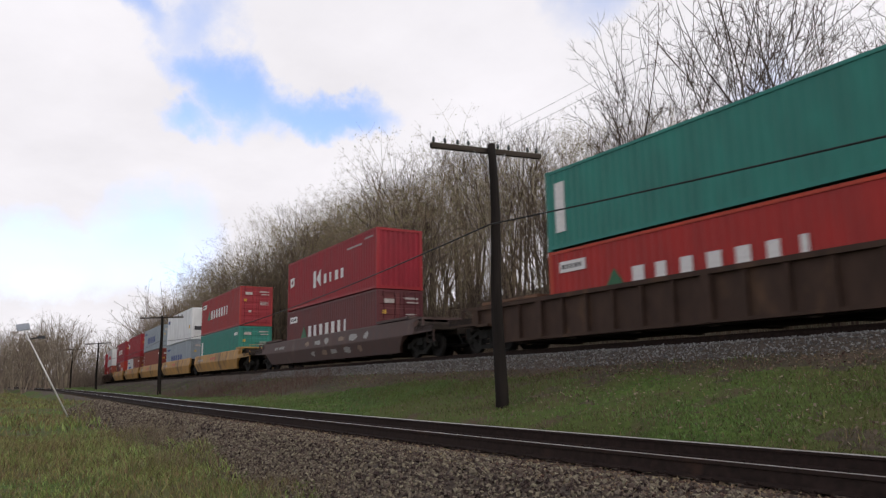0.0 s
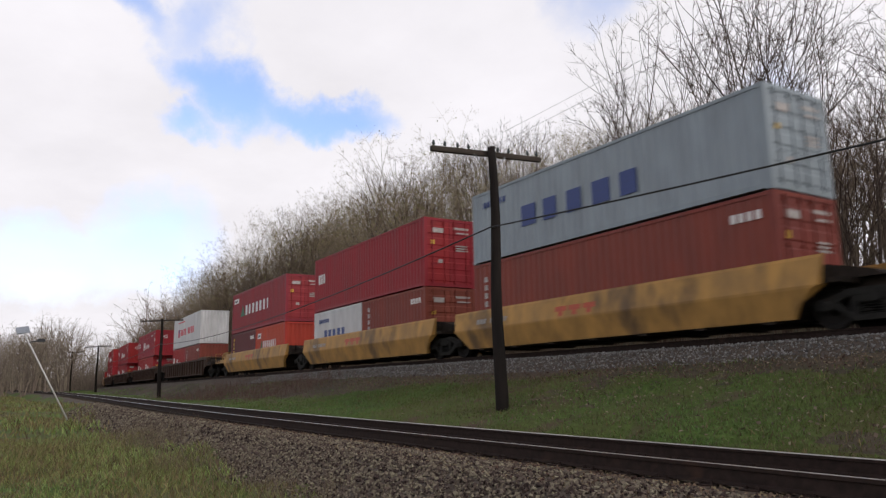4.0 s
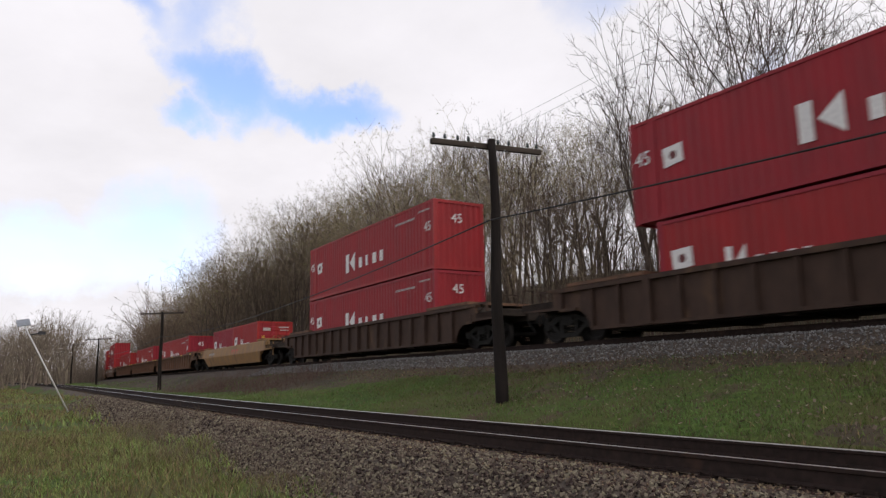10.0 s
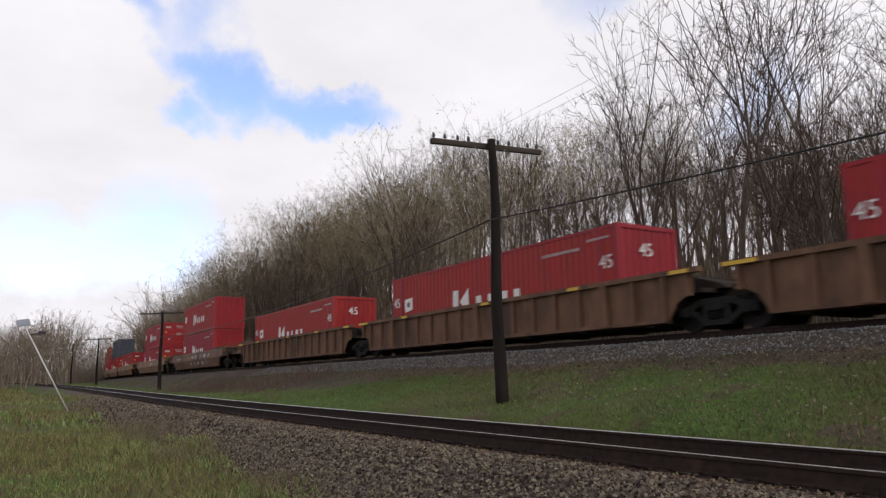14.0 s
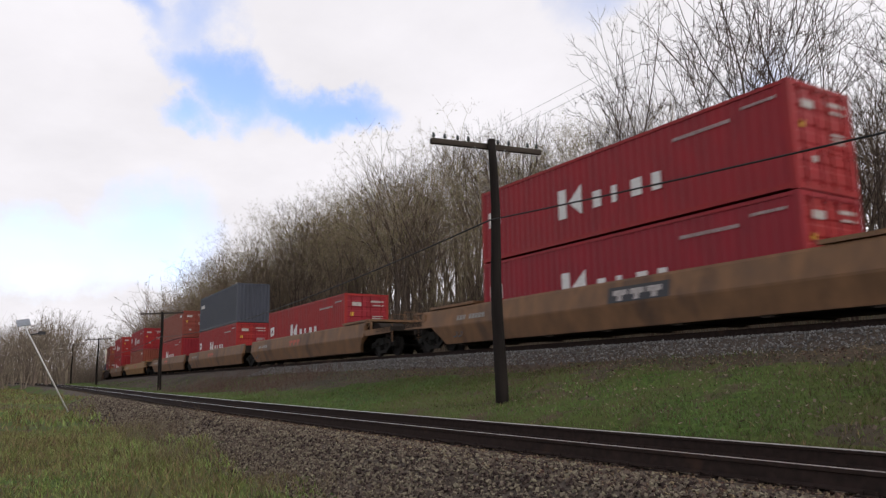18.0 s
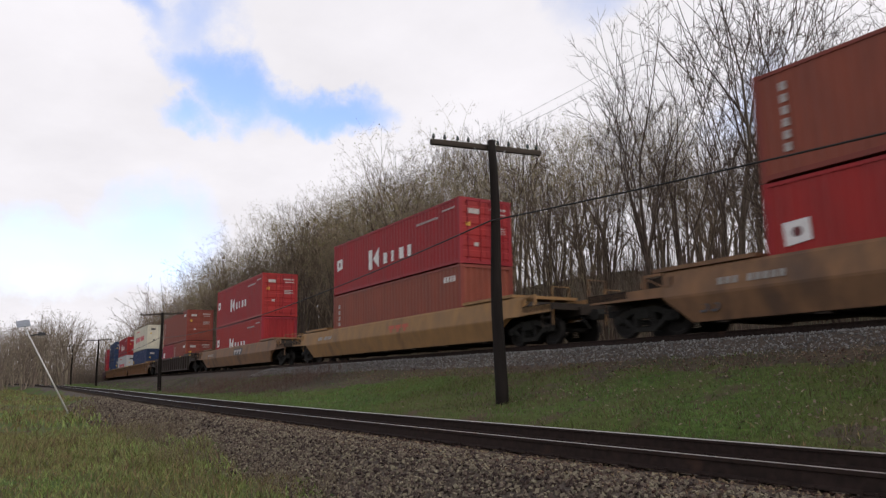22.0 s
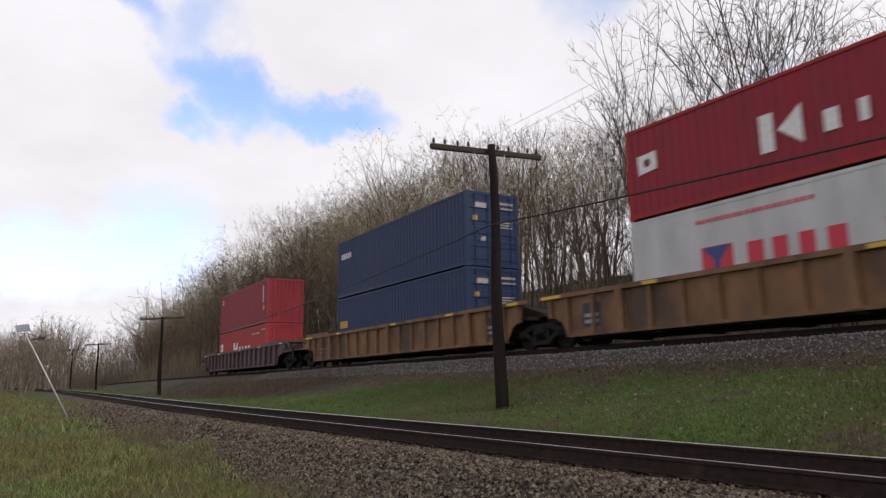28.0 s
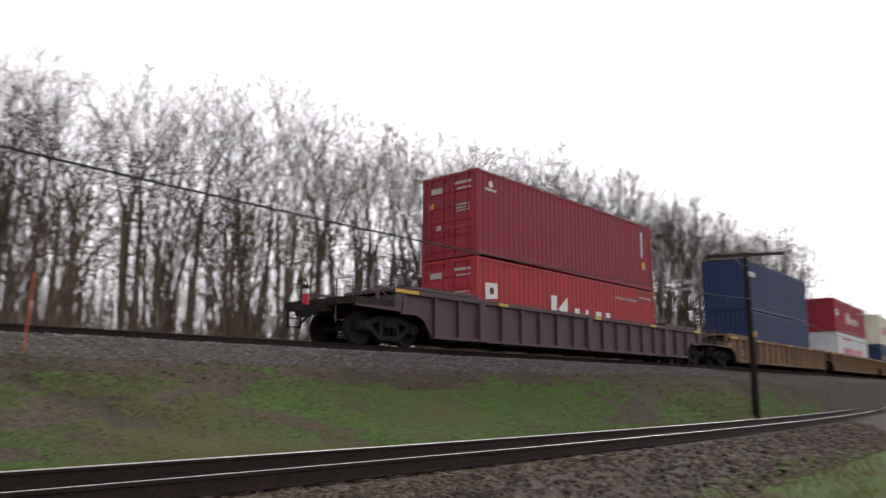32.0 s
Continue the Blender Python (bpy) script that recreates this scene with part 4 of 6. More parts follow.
def livery(box, kind, L, H, short):
    """The markings of a container, as plain shapes in their colours."""
    mid = H / 2
    if kind in ("k", "k45"):
        k = 0.52 if short else 1.0
        u = -1.9 * k
        sh = Shape()
        h = 0.92 if not short else 0.8
        z0 = mid - 0.5
        # tall initial
        sh.box(u, u + 0.34 * k, -1.2235, -1.20, z0, z0 + h)
        sh.prism([(u + 0.46 * k, z0 + h * 0.5), (u + 1.05 * k, z0), (u + 1.05 * k, z0 + h)], -1.2235, -1.20)
        part("emblem", kept(("k-initial", L, H), lambda: sh.mesh("emblem", LETTER)), box)
        word(box, u + 1.55 * k, u + 4.6 * k, z0 + 0.08, z0 + h * 0.62, 4, LETTER, (0.42, 0.26, 0.50, 0.40))
        flag_u = -L / 2 + (0.45 if kind == "k" else 1.15)
        part("flag_panel", kept(("flag", L, H, kind), lambda: Shape().prism([(flag_u, mid - 0.08), (flag_u + 0.62, mid), (flag_u + 0.60, mid + 0.50), (flag_u - 0.04, mid + 0.46)], -1.2235, -1.20)
                                .mesh("flag_panel", LETTER)), box)
        part("flag_emblem", kept(("flagmark", L, H, kind), lambda: Shape().lathe([(-1.226, 0.12), (-1.215, 0.12)], "y", 10, (flag_u + 0.3, 0, mid + 0.22)).mesh("flag_emblem", MAROON)), box)
        if not short:
            part("fine_print", kept(("www", L, H), lambda: bars(L / 2 - 3.35, L / 2 - 1.55, H - 0.58, H - 0.49, 11).mesh("fine_print", LETTER_WORN)), box)
            part("fine_print", kept(("code", L, H), lambda: bars(L / 2 - 1.25, L / 2 - 0.3, H - 0.39, H - 0.32, 8).mesh("fine_print", LETTER_WORN)), box)
        if kind == "k45":
            for x in (-L / 2 + 0.42, L / 2 - 0.48):
                part("number", kept("45", lambda: number_mesh("45", 0.55, LETTER)), box, "white painted number 45", pose(x, -1.226, mid + 0.35, 90, 0, 0))
    elif kind == "hy":
        k = 0.5 if short else 1.0
        word(box, -2.6 * k, 3.2 * k, mid - 0.30, mid + 0.37, 7, LETTER, (0.50, 0.42, 0.46, 0.50, 0.48, 0.40, 0.22))
        part("emblem", kept(("hytri", L, H), lambda: Shape().prism([(-3.85 * k, mid - 0.32), (-2.8 * k, mid - 0.32), (-3.05 * k, mid + 0.1), (-3.3 * k, mid + 0.42), (-3.5 * k, mid + 0.1)], -1.2235, -1.20).mesh("emblem", LETTER_GREEN)), box)
        part("label_panel", kept(("hylab", L, H), lambda: Shape().box(-L / 2 + 0.5, -L / 2 + (1.65 if not short else 1.2), -1.2235, -1.20, H - 0.72, H - 0.38).mesh("label_panel", LETTER)), box)
        part("fine_print", kept(("hylabm", L, H), lambda: bars(-L / 2 + 0.62, -L / 2 + (1.55 if not short else 1.1), H - 0.62, H - 0.48, 5, -1.2275).mesh("fine_print", LETTER_DARK)), box)
    elif kind == "cosco":
        k = 0.5 if short else 1.0
        word(box, -3.2 * k, 2.5 * k, mid - 0.42, mid + 0.28, 5, LETTER_BLUE)
        part("fine_print", kept(("coscos", L, H), lambda: bars(-L / 2 + 0.7, -L / 2 + 2.1, H - 0.62, H - 0.42, 6).mesh("fine_print", LETTER_BLUE)), box)
    elif kind == "yang":
        word(box, -2.5, 0.1, mid - 0.28, mid + 0.30, 4, LETTER_PINK)
        word(box, 0.7, 3.5, mid - 0.28, mid + 0.30, 4, LETTER_PINK)
        part("emblem_panel", kept(("yangp", L, H), lambda: Shape().box(-3.8, -2.9, -1.2235, -1.20, mid - 0.38, mid + 0.36).mesh("emblem_panel", LETTER_PINK)), box)
        part("emblem", kept(("yangb", L, H), lambda: Shape().prism([(-3.44, mid - 0.36), (-3.26, mid - 0.36), (-3.26, mid), (-2.95, mid + 0.34), (-3.75, mid + 0.34), (-3.44, mid)], -1.2275, -1.22).mesh("emblem", LETTER_BLUE)), box)
        part("fine_print", kept(("yangs", L, H), lambda: bars(-3.9, -0.7, H - 0.48, H - 0.38, 18).mesh("fine_print", LETTER_PINK)), box)
    elif kind in ("vert", "vertyellow", "block"):
        ink = LETTER_YELLOW if kind == "vertyellow" else LETTER if kind == "block" else LETTER_WORN

        if kind == "block":
            part("wordmark", kept((kind, L, H), lambda: Shape().box(-L / 2 + 0.42, -L / 2 + 0.85, -1.2235, -1.20, mid - 0.75, mid + 0.85).mesh("wordmark", ink)), box)
        else:
            for i in range(6):
                part("letter_block", kept((kind, "glyph"), lambda: Shape().box(0, 0.17, 0, 0.02, 0, 0.19).mesh("letter_block", ink)), box, at=pose(-L / 2 + 0.65, -1.2235, mid + 0.75 - i * 0.29))
        part("fine_print", kept((kind, "s", L, H), lambda: bars(L / 2 - 1.2, L / 2 - 0.3, H - 0.62, H - 0.40, 4).mesh("fine_print", LETTER)), box)
    elif kind == "cai":
        word(box, -L / 2 + 0.55, -L / 2 + 1.55, mid + 0.05, mid + 0.55, 3, LETTER)
    elif kind == "seaco":
        word(box, -L / 2 + 0.5, -L / 2 + 1.75, H - 0.95, H - 0.68, 5, LETTER)
    elif kind == "seacoy":
        word(box, -L / 2 + 0.4, -L / 2 + 1.35, mid - 0.05, mid + 0.30, 5, LETTER_YELLOW)
    elif kind == "magellan":
        part("emblem", kept(("mag", L, H), lambda: Shape().lathe([(-1.2235, 0.11), (-1.20, 0.11)], "y", 12, (-L / 2 + 0.72, 0, H - 0.42)).mesh("emblem", LETTER)), box)
        part("fine_print", kept(("mag2", L, H), lambda: bars(-L / 2 + 0.42, -L / 2 + 1.05, H - 0.66, H - 0.58, 8).mesh("fine_print", LETTER)), box)
        part("fine_print", kept(("mag3", L, H), lambda: bars(L / 2 - 0.95, L / 2 - 0.6, 0.9, 1.2, 1).mesh("fine_print", LETTER_YELLOW)), box)
        part("fine_print", kept(("mag4", L, H), lambda: bars(L / 2 - 1.0, L / 2 - 0.85, 1.4, 2.5, 1).mesh("fine_print", LETTER)), box)
    elif kind == "reefer":
        part("label_panel", kept(("reef", L, H), lambda: Shape().box(-L / 2 + 0.35, -L / 2 + 1.35, -1.2235, -1.20, H - 0.75, H - 0.42).mesh("label_panel", LETTER_BLUE)), box)
        part("warning_label", kept(("reefy", L, H), lambda: Shape().box(L / 2 - 1.2, L / 2 - 0.8, -1.2235, -1.20, 1.05, 1.35).mesh("warning_label", LETTER_YELLOW)), box)
        for z in (0.30, 0.42, 0.54):
            part("side_moulding", kept(("mould", L), lambda: Shape().box(-L / 2 + 0.1, L / 2 - 0.1, -1.2265, -1.20, -0.015, 0.015).mesh("side_moulding", WHITE)), box, at=pose(0, 0, z))


SIZES = {6.058: "twenty-foot", 12.192: "forty-foot", 13.716: "forty-five-foot"}
COLOUR_WORDS = {"red_paint": "red", "crimson_paint": "crimson", "bright_red_paint": "bright red", "orange_red_paint": "orange-red", "brown_red_paint": "brown-red", "maroon_paint": "maroon", "teal_paint": "teal",
                "pale_grey_paint": "pale grey", "white_paint": "white", "cream_paint": "dirty cream", "grey_paint": "grey", "slate_paint": "slate blue", "blue_paint": "dark blue"}


def container(L, H, color, marks, doors, where):
    """A shipping container, floor at z 0. doors: 'R', 'L' or 'cool' (a refrigeration end at the right)."""
    words = SIZES[L] + " " + COLOUR_WORDS[color.name]
    what = "refrigerated container" if marks == "reefer" else "corrugated steel shipping container"
    box = thing("shipping_container", words + " " + what + " " + where, "container", "containers on the train")
    smooth_side = marks == "reefer" or (marks == "yang" and color is PALE)
    posts = (-6.096, 6.096) if L > 13 else None
    part("shell", kept(("body", L, H, color.name, smooth_side), lambda: container_body(L, H, color, smooth_side)), box)
    part("frame", kept(("cframe", L, H, color.name), lambda: container_frame(L, H, color, posts)), box)
    for e in ("R", "L"):
        turn = pose(L / 2, 0, 0) if e == "R" else pose(-L / 2, 0, 0, 0, 0, 180)
        if doors == "cool" and e == "R":
            def unit():
                sh = Shape().box(-0.12, -0.015, -1.05, 1.05, 0.17, H - 0.12)
                sh.box(-0.02, 0.02, -0.95, 0.95, 1.95, 2.0)
                return sh.mesh("cooling_unit", WHITE)

            def vents():
                sh = Shape().box(-0.02, 0.015, -0.25, 0.25, 1.45, 1.9).box(-0.02, 0.015, -0.95, 0.6, 0.85, 1.2).box(-0.02, 0.012, 0.55, 0.8, 1.5, 1.75)
                return sh.mesh("cooling_grille", LETTER_DARK)
            cool = part("cooling_unit", kept(("cool", H), unit), box, "white refrigeration unit", turn)
            part("cooling_grille", kept("vents", vents), cool)
        elif doors == e:
            for g in (0, 1):
                leaf = part("door", kept(("leaf", H, color.name), lambda: door_leaf(H, color)), box, at=turn @ pose(0, 0.008 if g else -1.053, 0))
                for y in (0.22, 0.80):
                    part("lock_rod", kept(("rod", H, color.name), lambda: lock_rod(H, color)), leaf, "painted locking rod", pose(-0.02, y, 0))
            ink = LETTER_DARK if color in (WHITE, PALE, CREAM) else LETTER_WORN
            first = kept(("marks", H, ink.name), lambda: door_marks(H, ink)[0])
            second = kept(("warn", H), lambda: door_marks(H, ink)[1])
            part("door_stencil", first, box, at=turn)
            part("warning_label", second, box, at=turn)
        else:
            part("end_wall", kept(("end", H, color.name), lambda: container_end(H, color)), box, at=turn)
            if e == "R" and marks == "k45":
                part("number", kept("45", lambda: number_mesh("45", 0.55, LETTER)), box, at=turn @ pose(0.012, -0.1, H - 0.75, 90, 0, 90))
    livery(box, marks, L, H, L < 7)
    return box


F20, F40, F45 = 6.058, 12.192, 13.716
# way along the train of each car, its make, its load (lower, upper); a load: offset, length, height, colour, marks, doors
TRAIN = [
    (577.8, "rib53", CAR_BROWN, [(0, F40, STD, ORANGE_RED, "hy", "R")], (0, F40, STD, TEAL, "block", "R")),
    (553.3, "plate53", CAR_MAROON, [(0, F40, HC, MAROON, "hy", "R")], (0, F40, HC, RED, "k", "L")),
    (530.4, "art40R", CAR_YELLOW, [(0, F40, HC, TEAL, "block", "R")], (0, F40, HC, CRIMSON, "hy", "R")),
    (514.1, "art40", CAR_YELLOW, [(0, F40, HC, GREY, "cosco", "R")], (0, F40, HC, WHITE, "reefer", "cool")),
    (497.8, "art40", CAR_YELLOW, [(0, F40, HC, BROWN_RED, "vert", "R")], (0, F40, STD, GREY, "cosco", "R")),
    (482.0, "art40", CAR_YELLOW, [(-3.07, F20, STD, PALE, "cosco", "L"), (3.07, F20, STD, BROWN_RED, "vert", "R")], (0, F40, HC, RED, "cai", "R")),
    (464.9, "art40L", CAR_YELLOW, [(-3.07, F20, STD, MAROON, "vertyellow", "L"), (3.07, F20, STD, ORANGE_RED, "hy", "L")], (0, F40, HC, CRIMSON, "hy", "R")),
    (442.0, "rib53", CAR_BROWN, [(-3.07, F20, STD, RED, "k", "L"), (3.07, F20, STD, BROWN_RED, "vert", "L")], (0, F40, HC, PALE, "yang", "L")),
    (417.5, "rib53", CAR_BROWN, [(-3.07, F20, STD, RED, "k", "L"), (3.07, F20, STD, RED, "k", "R")], (0, F45, HC, RED, "k45", "L")),
    (392.8, "rib53", CAR_BROWN, [(-3.07, F20, STD, RED, "k", "L"), (3.07, F20, STD, RED, "k", "R")], (0, F45, HC, RED, "k45", "L")),
    (368.3, "rib53", CAR_BROWN, [(0, F45, HC, RED, "k45", "L")], (0, F45, HC, RED, "k45", "L")),
    (345.5, "plate48", CAR_GOLD, [(-3.07, F20, STD, RED, "k", "L"), (3.07, F20, STD, RED, "k", "R")], None),
    (322.8, "art48ribR", CAR_DULL, [(0, F45, HC, RED, "k45", "L")], None),
    (302.6, "art48rib", CAR_DULL, [(0, F45, HC, RED, "k45", "L")], None),
    (282.2, "art48ribL", CAR_DULL, [(0, F45, HC, RED, "k45", "L")], None),
    (257.6, "plate53", CAR_DULL, [(0, F40, HC, RED, "k", "L")], (0, F40, STD, RED, "k", "L")),
    (233.1, "plate53", CAR_TAN, [(0, F40, STD, RED, "k", "R")], (0, F40, STD, RED, "k", "R")),
    (208.6, "art48R", CAR_TAN, [(0, F40, HC, RED, "k", "R")], None),
    (188.6, "art48", CAR_TAN, [(0, F40, HC, RED, "k", "R")], (0, F40, HC, SLATE, "seaco", "L")),
    (168.6, "art48L", CAR_TAN, [(0, F40, HC, RED, "k", "L")], (0, F40, STD, BROWN_RED, "vert", "R")),
    (143.6, "plate53", CAR_GOLD, [(0, F40, HC, BROWN_RED, "vert", "L")], (0, F40, STD, RED, "k", "R")),
    (119.0, "plate53", CAR_TAN, [(0, F40, HC, RED, "k", "L")], (0, F40, HC, RED, "k", "R")),
    (94.9, "rib53", CAR_DARK, [(-3.07, F20, STD, RED, "cai", "L"), (3.07, F20, STD, BROWN_RED, "vert", "R")], (0, F40, HC, BROWN_RED, "vert", "R")),
    (70.9, "art48ribR", CAR_OCHRE, [(0, F40, HC, BLUE, "seacoy", "R")], (0, F40, HC, CREAM, "yang", "R")),
    (50.8, "art48rib", CAR_OCHRE, [(0, F40, HC, PALE, "yang", "R")], (0, F40, STD, RED, "k", "R")),
    (30.4, "art48ribL", CAR_OCHRE, [(0, F40, HC, BLUE, "seacoy", "R")], (0, F40, HC, BLUE, "seaco", "R")),
    (6.76, "rib53", CAR_PLUM, [(-0.22, F40, STD, BRIGHT_RED, "k", "L")], (-0.22, F40, HC, CRIMSON, "magellan", "L")),
]
CAR_WORDS = {"brown_car_paint": "dark brown", "plum_car_paint": "plum-brown", "maroon_car_paint": "graffiti-marked maroon", "yellow_car_paint": "dirty yellow", "faded_brown_car_paint": "faded brown", "weathered_car_paint": "weathered reddish-brown",
             "ochre_car_paint": "worn ochre", "golden_car_paint": "dull golden-brown", "dark_grey_car_paint": "dark grey"}
CARRIED = []           # what moves, its car's way along the train, its place on the car, half the distance between the trucks
SPINNING = []


def graffiti(car):
    """Faded patches of spray paint, without any letters, on the bent side plate of a car."""
    rnd = random.Random(77)
    for k in range(11):
        upper = k % 2 == 0
        x0, z0 = -2.2 + 0.78 * k + rnd.uniform(-0.2, 0.2), 1.17 if upper else 0.62
        w, h = rnd.uniform(0.28, 0.55), rnd.uniform(0.14, 0.20)
        ring = []
        for i in range(14):
            a, r = 2 * math.pi * i / 14, rnd.uniform(0.55, 1.1)
            x, z = x0 + w * r * math.cos(a), z0 + h * r * math.sin(a)
            y = -1.50 + (z - 0.92) * 0.172 if upper else -1.30 - (z - 0.24) * 0.306
            ring.append((x, y - 0.007, z))
        hub = (x0, (-1.50 + (z0 - 0.92) * 0.172 if upper else -1.30 - (z0 - 0.24) * 0.306) - 0.007, z0)
        me = Shape().add(ring + [hub], [(i, (i + 1) % 14, 14) for i in range(14)]).mesh("graffiti_patch", LETTER_GREY if k % 3 else SPRAY)
        part("graffiti_patch", me, car, "faded pale spray-painted patch")


def build_train():
    for i, (q, make, color, lower, upper) in enumerate(TRAIN):
        rib = "rib" in make
        words = CAR_WORDS[color.name] + (" ribbed" if rib else " smooth-sided") + " steel well car carrying containers"
        left, right = make.endswith("L") or not make.startswith("art"), make.endswith("R") or not make.startswith("art")
        half, tc = {"rib53": (8.4, 9.95), "plate53": (8.4, 9.95), "plate48": (7.1, 8.6)}.get(make, (0, 0))
        if make.startswith("art40"):
            half, tc = 6.5, 8.15
        elif make.startswith("art48"):
            half, tc = (8.75 if rib else 8.2), 10.05
        logo = None
        if not rib:
            logo = {"yellow_car_paint": (-1.4, False, LETTER_RED), "golden_car_paint": (0.6, False, LETTER_RED), "faded_brown_car_paint": (0.5, True, LETTER_WORN) if make == "plate53" else (-1.4, False, LETTER_RED)}.get(color.name)
        car, trucks = well_car("rib" if rib else "plate", color, words, half, tc, left, right, logo, -half + 0.9 if not rib else None, rib and color is not CAR_BROWN)
        if make in ("art48", "art48R", "art48L") or (make == "plate53" and color is CAR_TAN):
            part("number", kept("53", lambda: number_mesh("53", 0.62, LETTER_DARK)), car, "dark stencilled number 53", pose(-tc + 2.45, -1.432, 0.62, 73, 0, 0))
        if color is CAR_MAROON or (make == "plate53" and color is CAR_DULL):
            graffiti(car)
        CARRIED.append((car, q, Matrix(), tc))
        floor = 0.44 if i == len(TRAIN) - 1 else 0.36
        for x, L, H, paint_, marks, doors in lower:
            box = container(L, H, paint_, marks, doors, "seated in a well car")
            CARRIED.append((box, q, pose(x, 0, floor), tc))
        if upper:
            x, L, H, paint_, marks, doors = upper
            box = container(L, H, paint_, marks, doors, "stacked on the container below")
            CARRIED.append((box, q, pose(x, 0, floor + lower[0][2] + 0.025), tc))
        if i == len(TRAIN) - 1:
            part("end_of_train_lamp", Shape().box(-12.12, -12.04, -0.10, 0.10, 1.00, 1.32).mesh("end_of_train_lamp", LETTER_PINK), car, "red end-of-train device on the coupler")
            part("end_of_train_box", Shape().box(-12.13, -12.03, -0.09, 0.09, 1.33, 1.45).mesh("end_of_train_box", LETTER), car, "white top of the end-of-train device")
            for truck, sets in trucks:
                SPINNING.extend(sets)


build_train()


def on_line(s, half):
    """Pose of a car whose middle is at s."""
    a, b = (Vector([float(c) for c in upper_line(s + h)]) for h in (-half, half))
    d = (b - a).normalized()
    side = Vector((-d.y, d.x, 0)).normalized()
    up = d.cross(side)
    m = Matrix((d, side, up)).transposed().to_4x4()
    m.translation = (a + b) / 2
    return m


# ---- line poles, cable, wires ----
def ground_at(x, y):
    return float(ground_height([x], [y])[0][0])


def line_pole(x, y, base, height, cable_at, thick=0.155, armed=True):
    pole = thing("line_pole", "dark weathered wooden line pole with a crossarm beside the track", "pole", "poles beside the line", at=pose(x, y, base))
    turn = math.degrees(math.atan2(*(np.array(upper_line(across([x], [y], upper_line)[0][0] + 1)[:2]) - np.array(upper_line(across([x], [y], upper_line)[0][0])[:2]))[::-1]))

    def shaft():
        sh = Shape()
        pts = [(0.02 * math.sin(i * 1.3), 0.02 * math.cos(i), -0.5 + (height + 0.5) * i / 8) for i in range(9)]
        sh.tube(pts, [thick * (1 - 0.4 * i / 8) for i in range(9)], 14)
        return sh.mesh("shaft", POLE_WOOD, smooth=True)
    part("shaft", kept(("shaft", height, thick), shaft), pole)
    if not armed:
        return pole
    z = height - 0.13
    tip = pose(0, 0, z, 0, 0, turn) @ pose(-0.16, 0, 0, 3.6, 0, 0)
    part("crossarm", kept("arm", lambda: Shape().sweep([(-1.58, -0.06), (1.58, -0.06), (1.58, 0.055), (1.575, 0.06), (-1.575, 0.06), (-1.58, 0.055)], -0.05, 0.05).mesh("crossarm", ARM_WOOD)), pole, "grey wooden crossarm", tip)
    for y2 in (-1, 1):
        part("brace", kept(("brace", y2), lambda: Shape().tube([(0.06, y2 * 0.45, -0.05), (0.08, y2 * 0.02, -0.50)], 0.014, 4).mesh("brace", WIRE)), pole, at=tip)

    def insulator():
        sh = Shape().lathe([(0.055, 0.012), (0.12, 0.012)], "z", 6)
        sh.lathe([(0.10, 0.034), (0.13, 0.040), (0.15, 0.030), (0.19, 0.026), (0.205, 0.012)], "z", 10)
        return sh.mesh("insulator", GLASS_KNOB, smooth=True)
    for y2 in (-1.5, -1.2, -0.85, -0.55, 0.3, 0.62, 1.2, 1.48):
        part("insulator", kept("insulator", insulator), pole, "glass insulator on a pin", tip @ pose(0, y2, 0))
    return pole


POLES = [(-139.0, 15.0), (-106.6, 14.5), (-59.1, 12.4), (-13.28, 10.0), (30.5, 11.85), (75, 15.5)]
TOPS = []
for i, (x, y) in enumerate(POLES):
    base = ground_at(x, y)
    top = {0: EYE + 8.3, 1: EYE + 7.2, 2: EYE + 6.1, 3: EYE + 5.66, 4: EYE + 5.2, 5: EYE + 4.6}[i]
    line_pole(x, y, base, top - base, 0)
    TOPS.append(Vector((x, y, top - 1.95)))
sh = Shape()
for a, b in zip(TOPS, TOPS[1:]):
    n = 24
    pts = [tuple(a.lerp(b, k / n) - Vector((0, 0.14, 0.62 * 4 * (k / n) * (1 - k / n)))) for k in range(n + 1)]
    sh.tube(pts, 0.017, 6)
tagged(new("trackside_cable", sh.mesh("trackside_cable", CABLE)), "single thick black cable sagging between the line poles", "cable")
for k, (off, z) in enumerate(((5.3, 13.35), (5.3, 12.85))):
    sh = Shape()
    pts = []
    for s in np.arange(-170, 231, 10.0):
        x, y, _ = upper_line(s, off)
        pts.append((float(x), float(y), EYE + z - 0.4 * math.sin(math.pi * ((s + 170) % 100) / 100)))
    sh.tube(pts, 0.008, 5)
    tagged(new("overhead_wire", sh.mesh("overhead_wire", WIRE)), "thin overhead power wire high along the wood edge", "wire", "overhead wires")


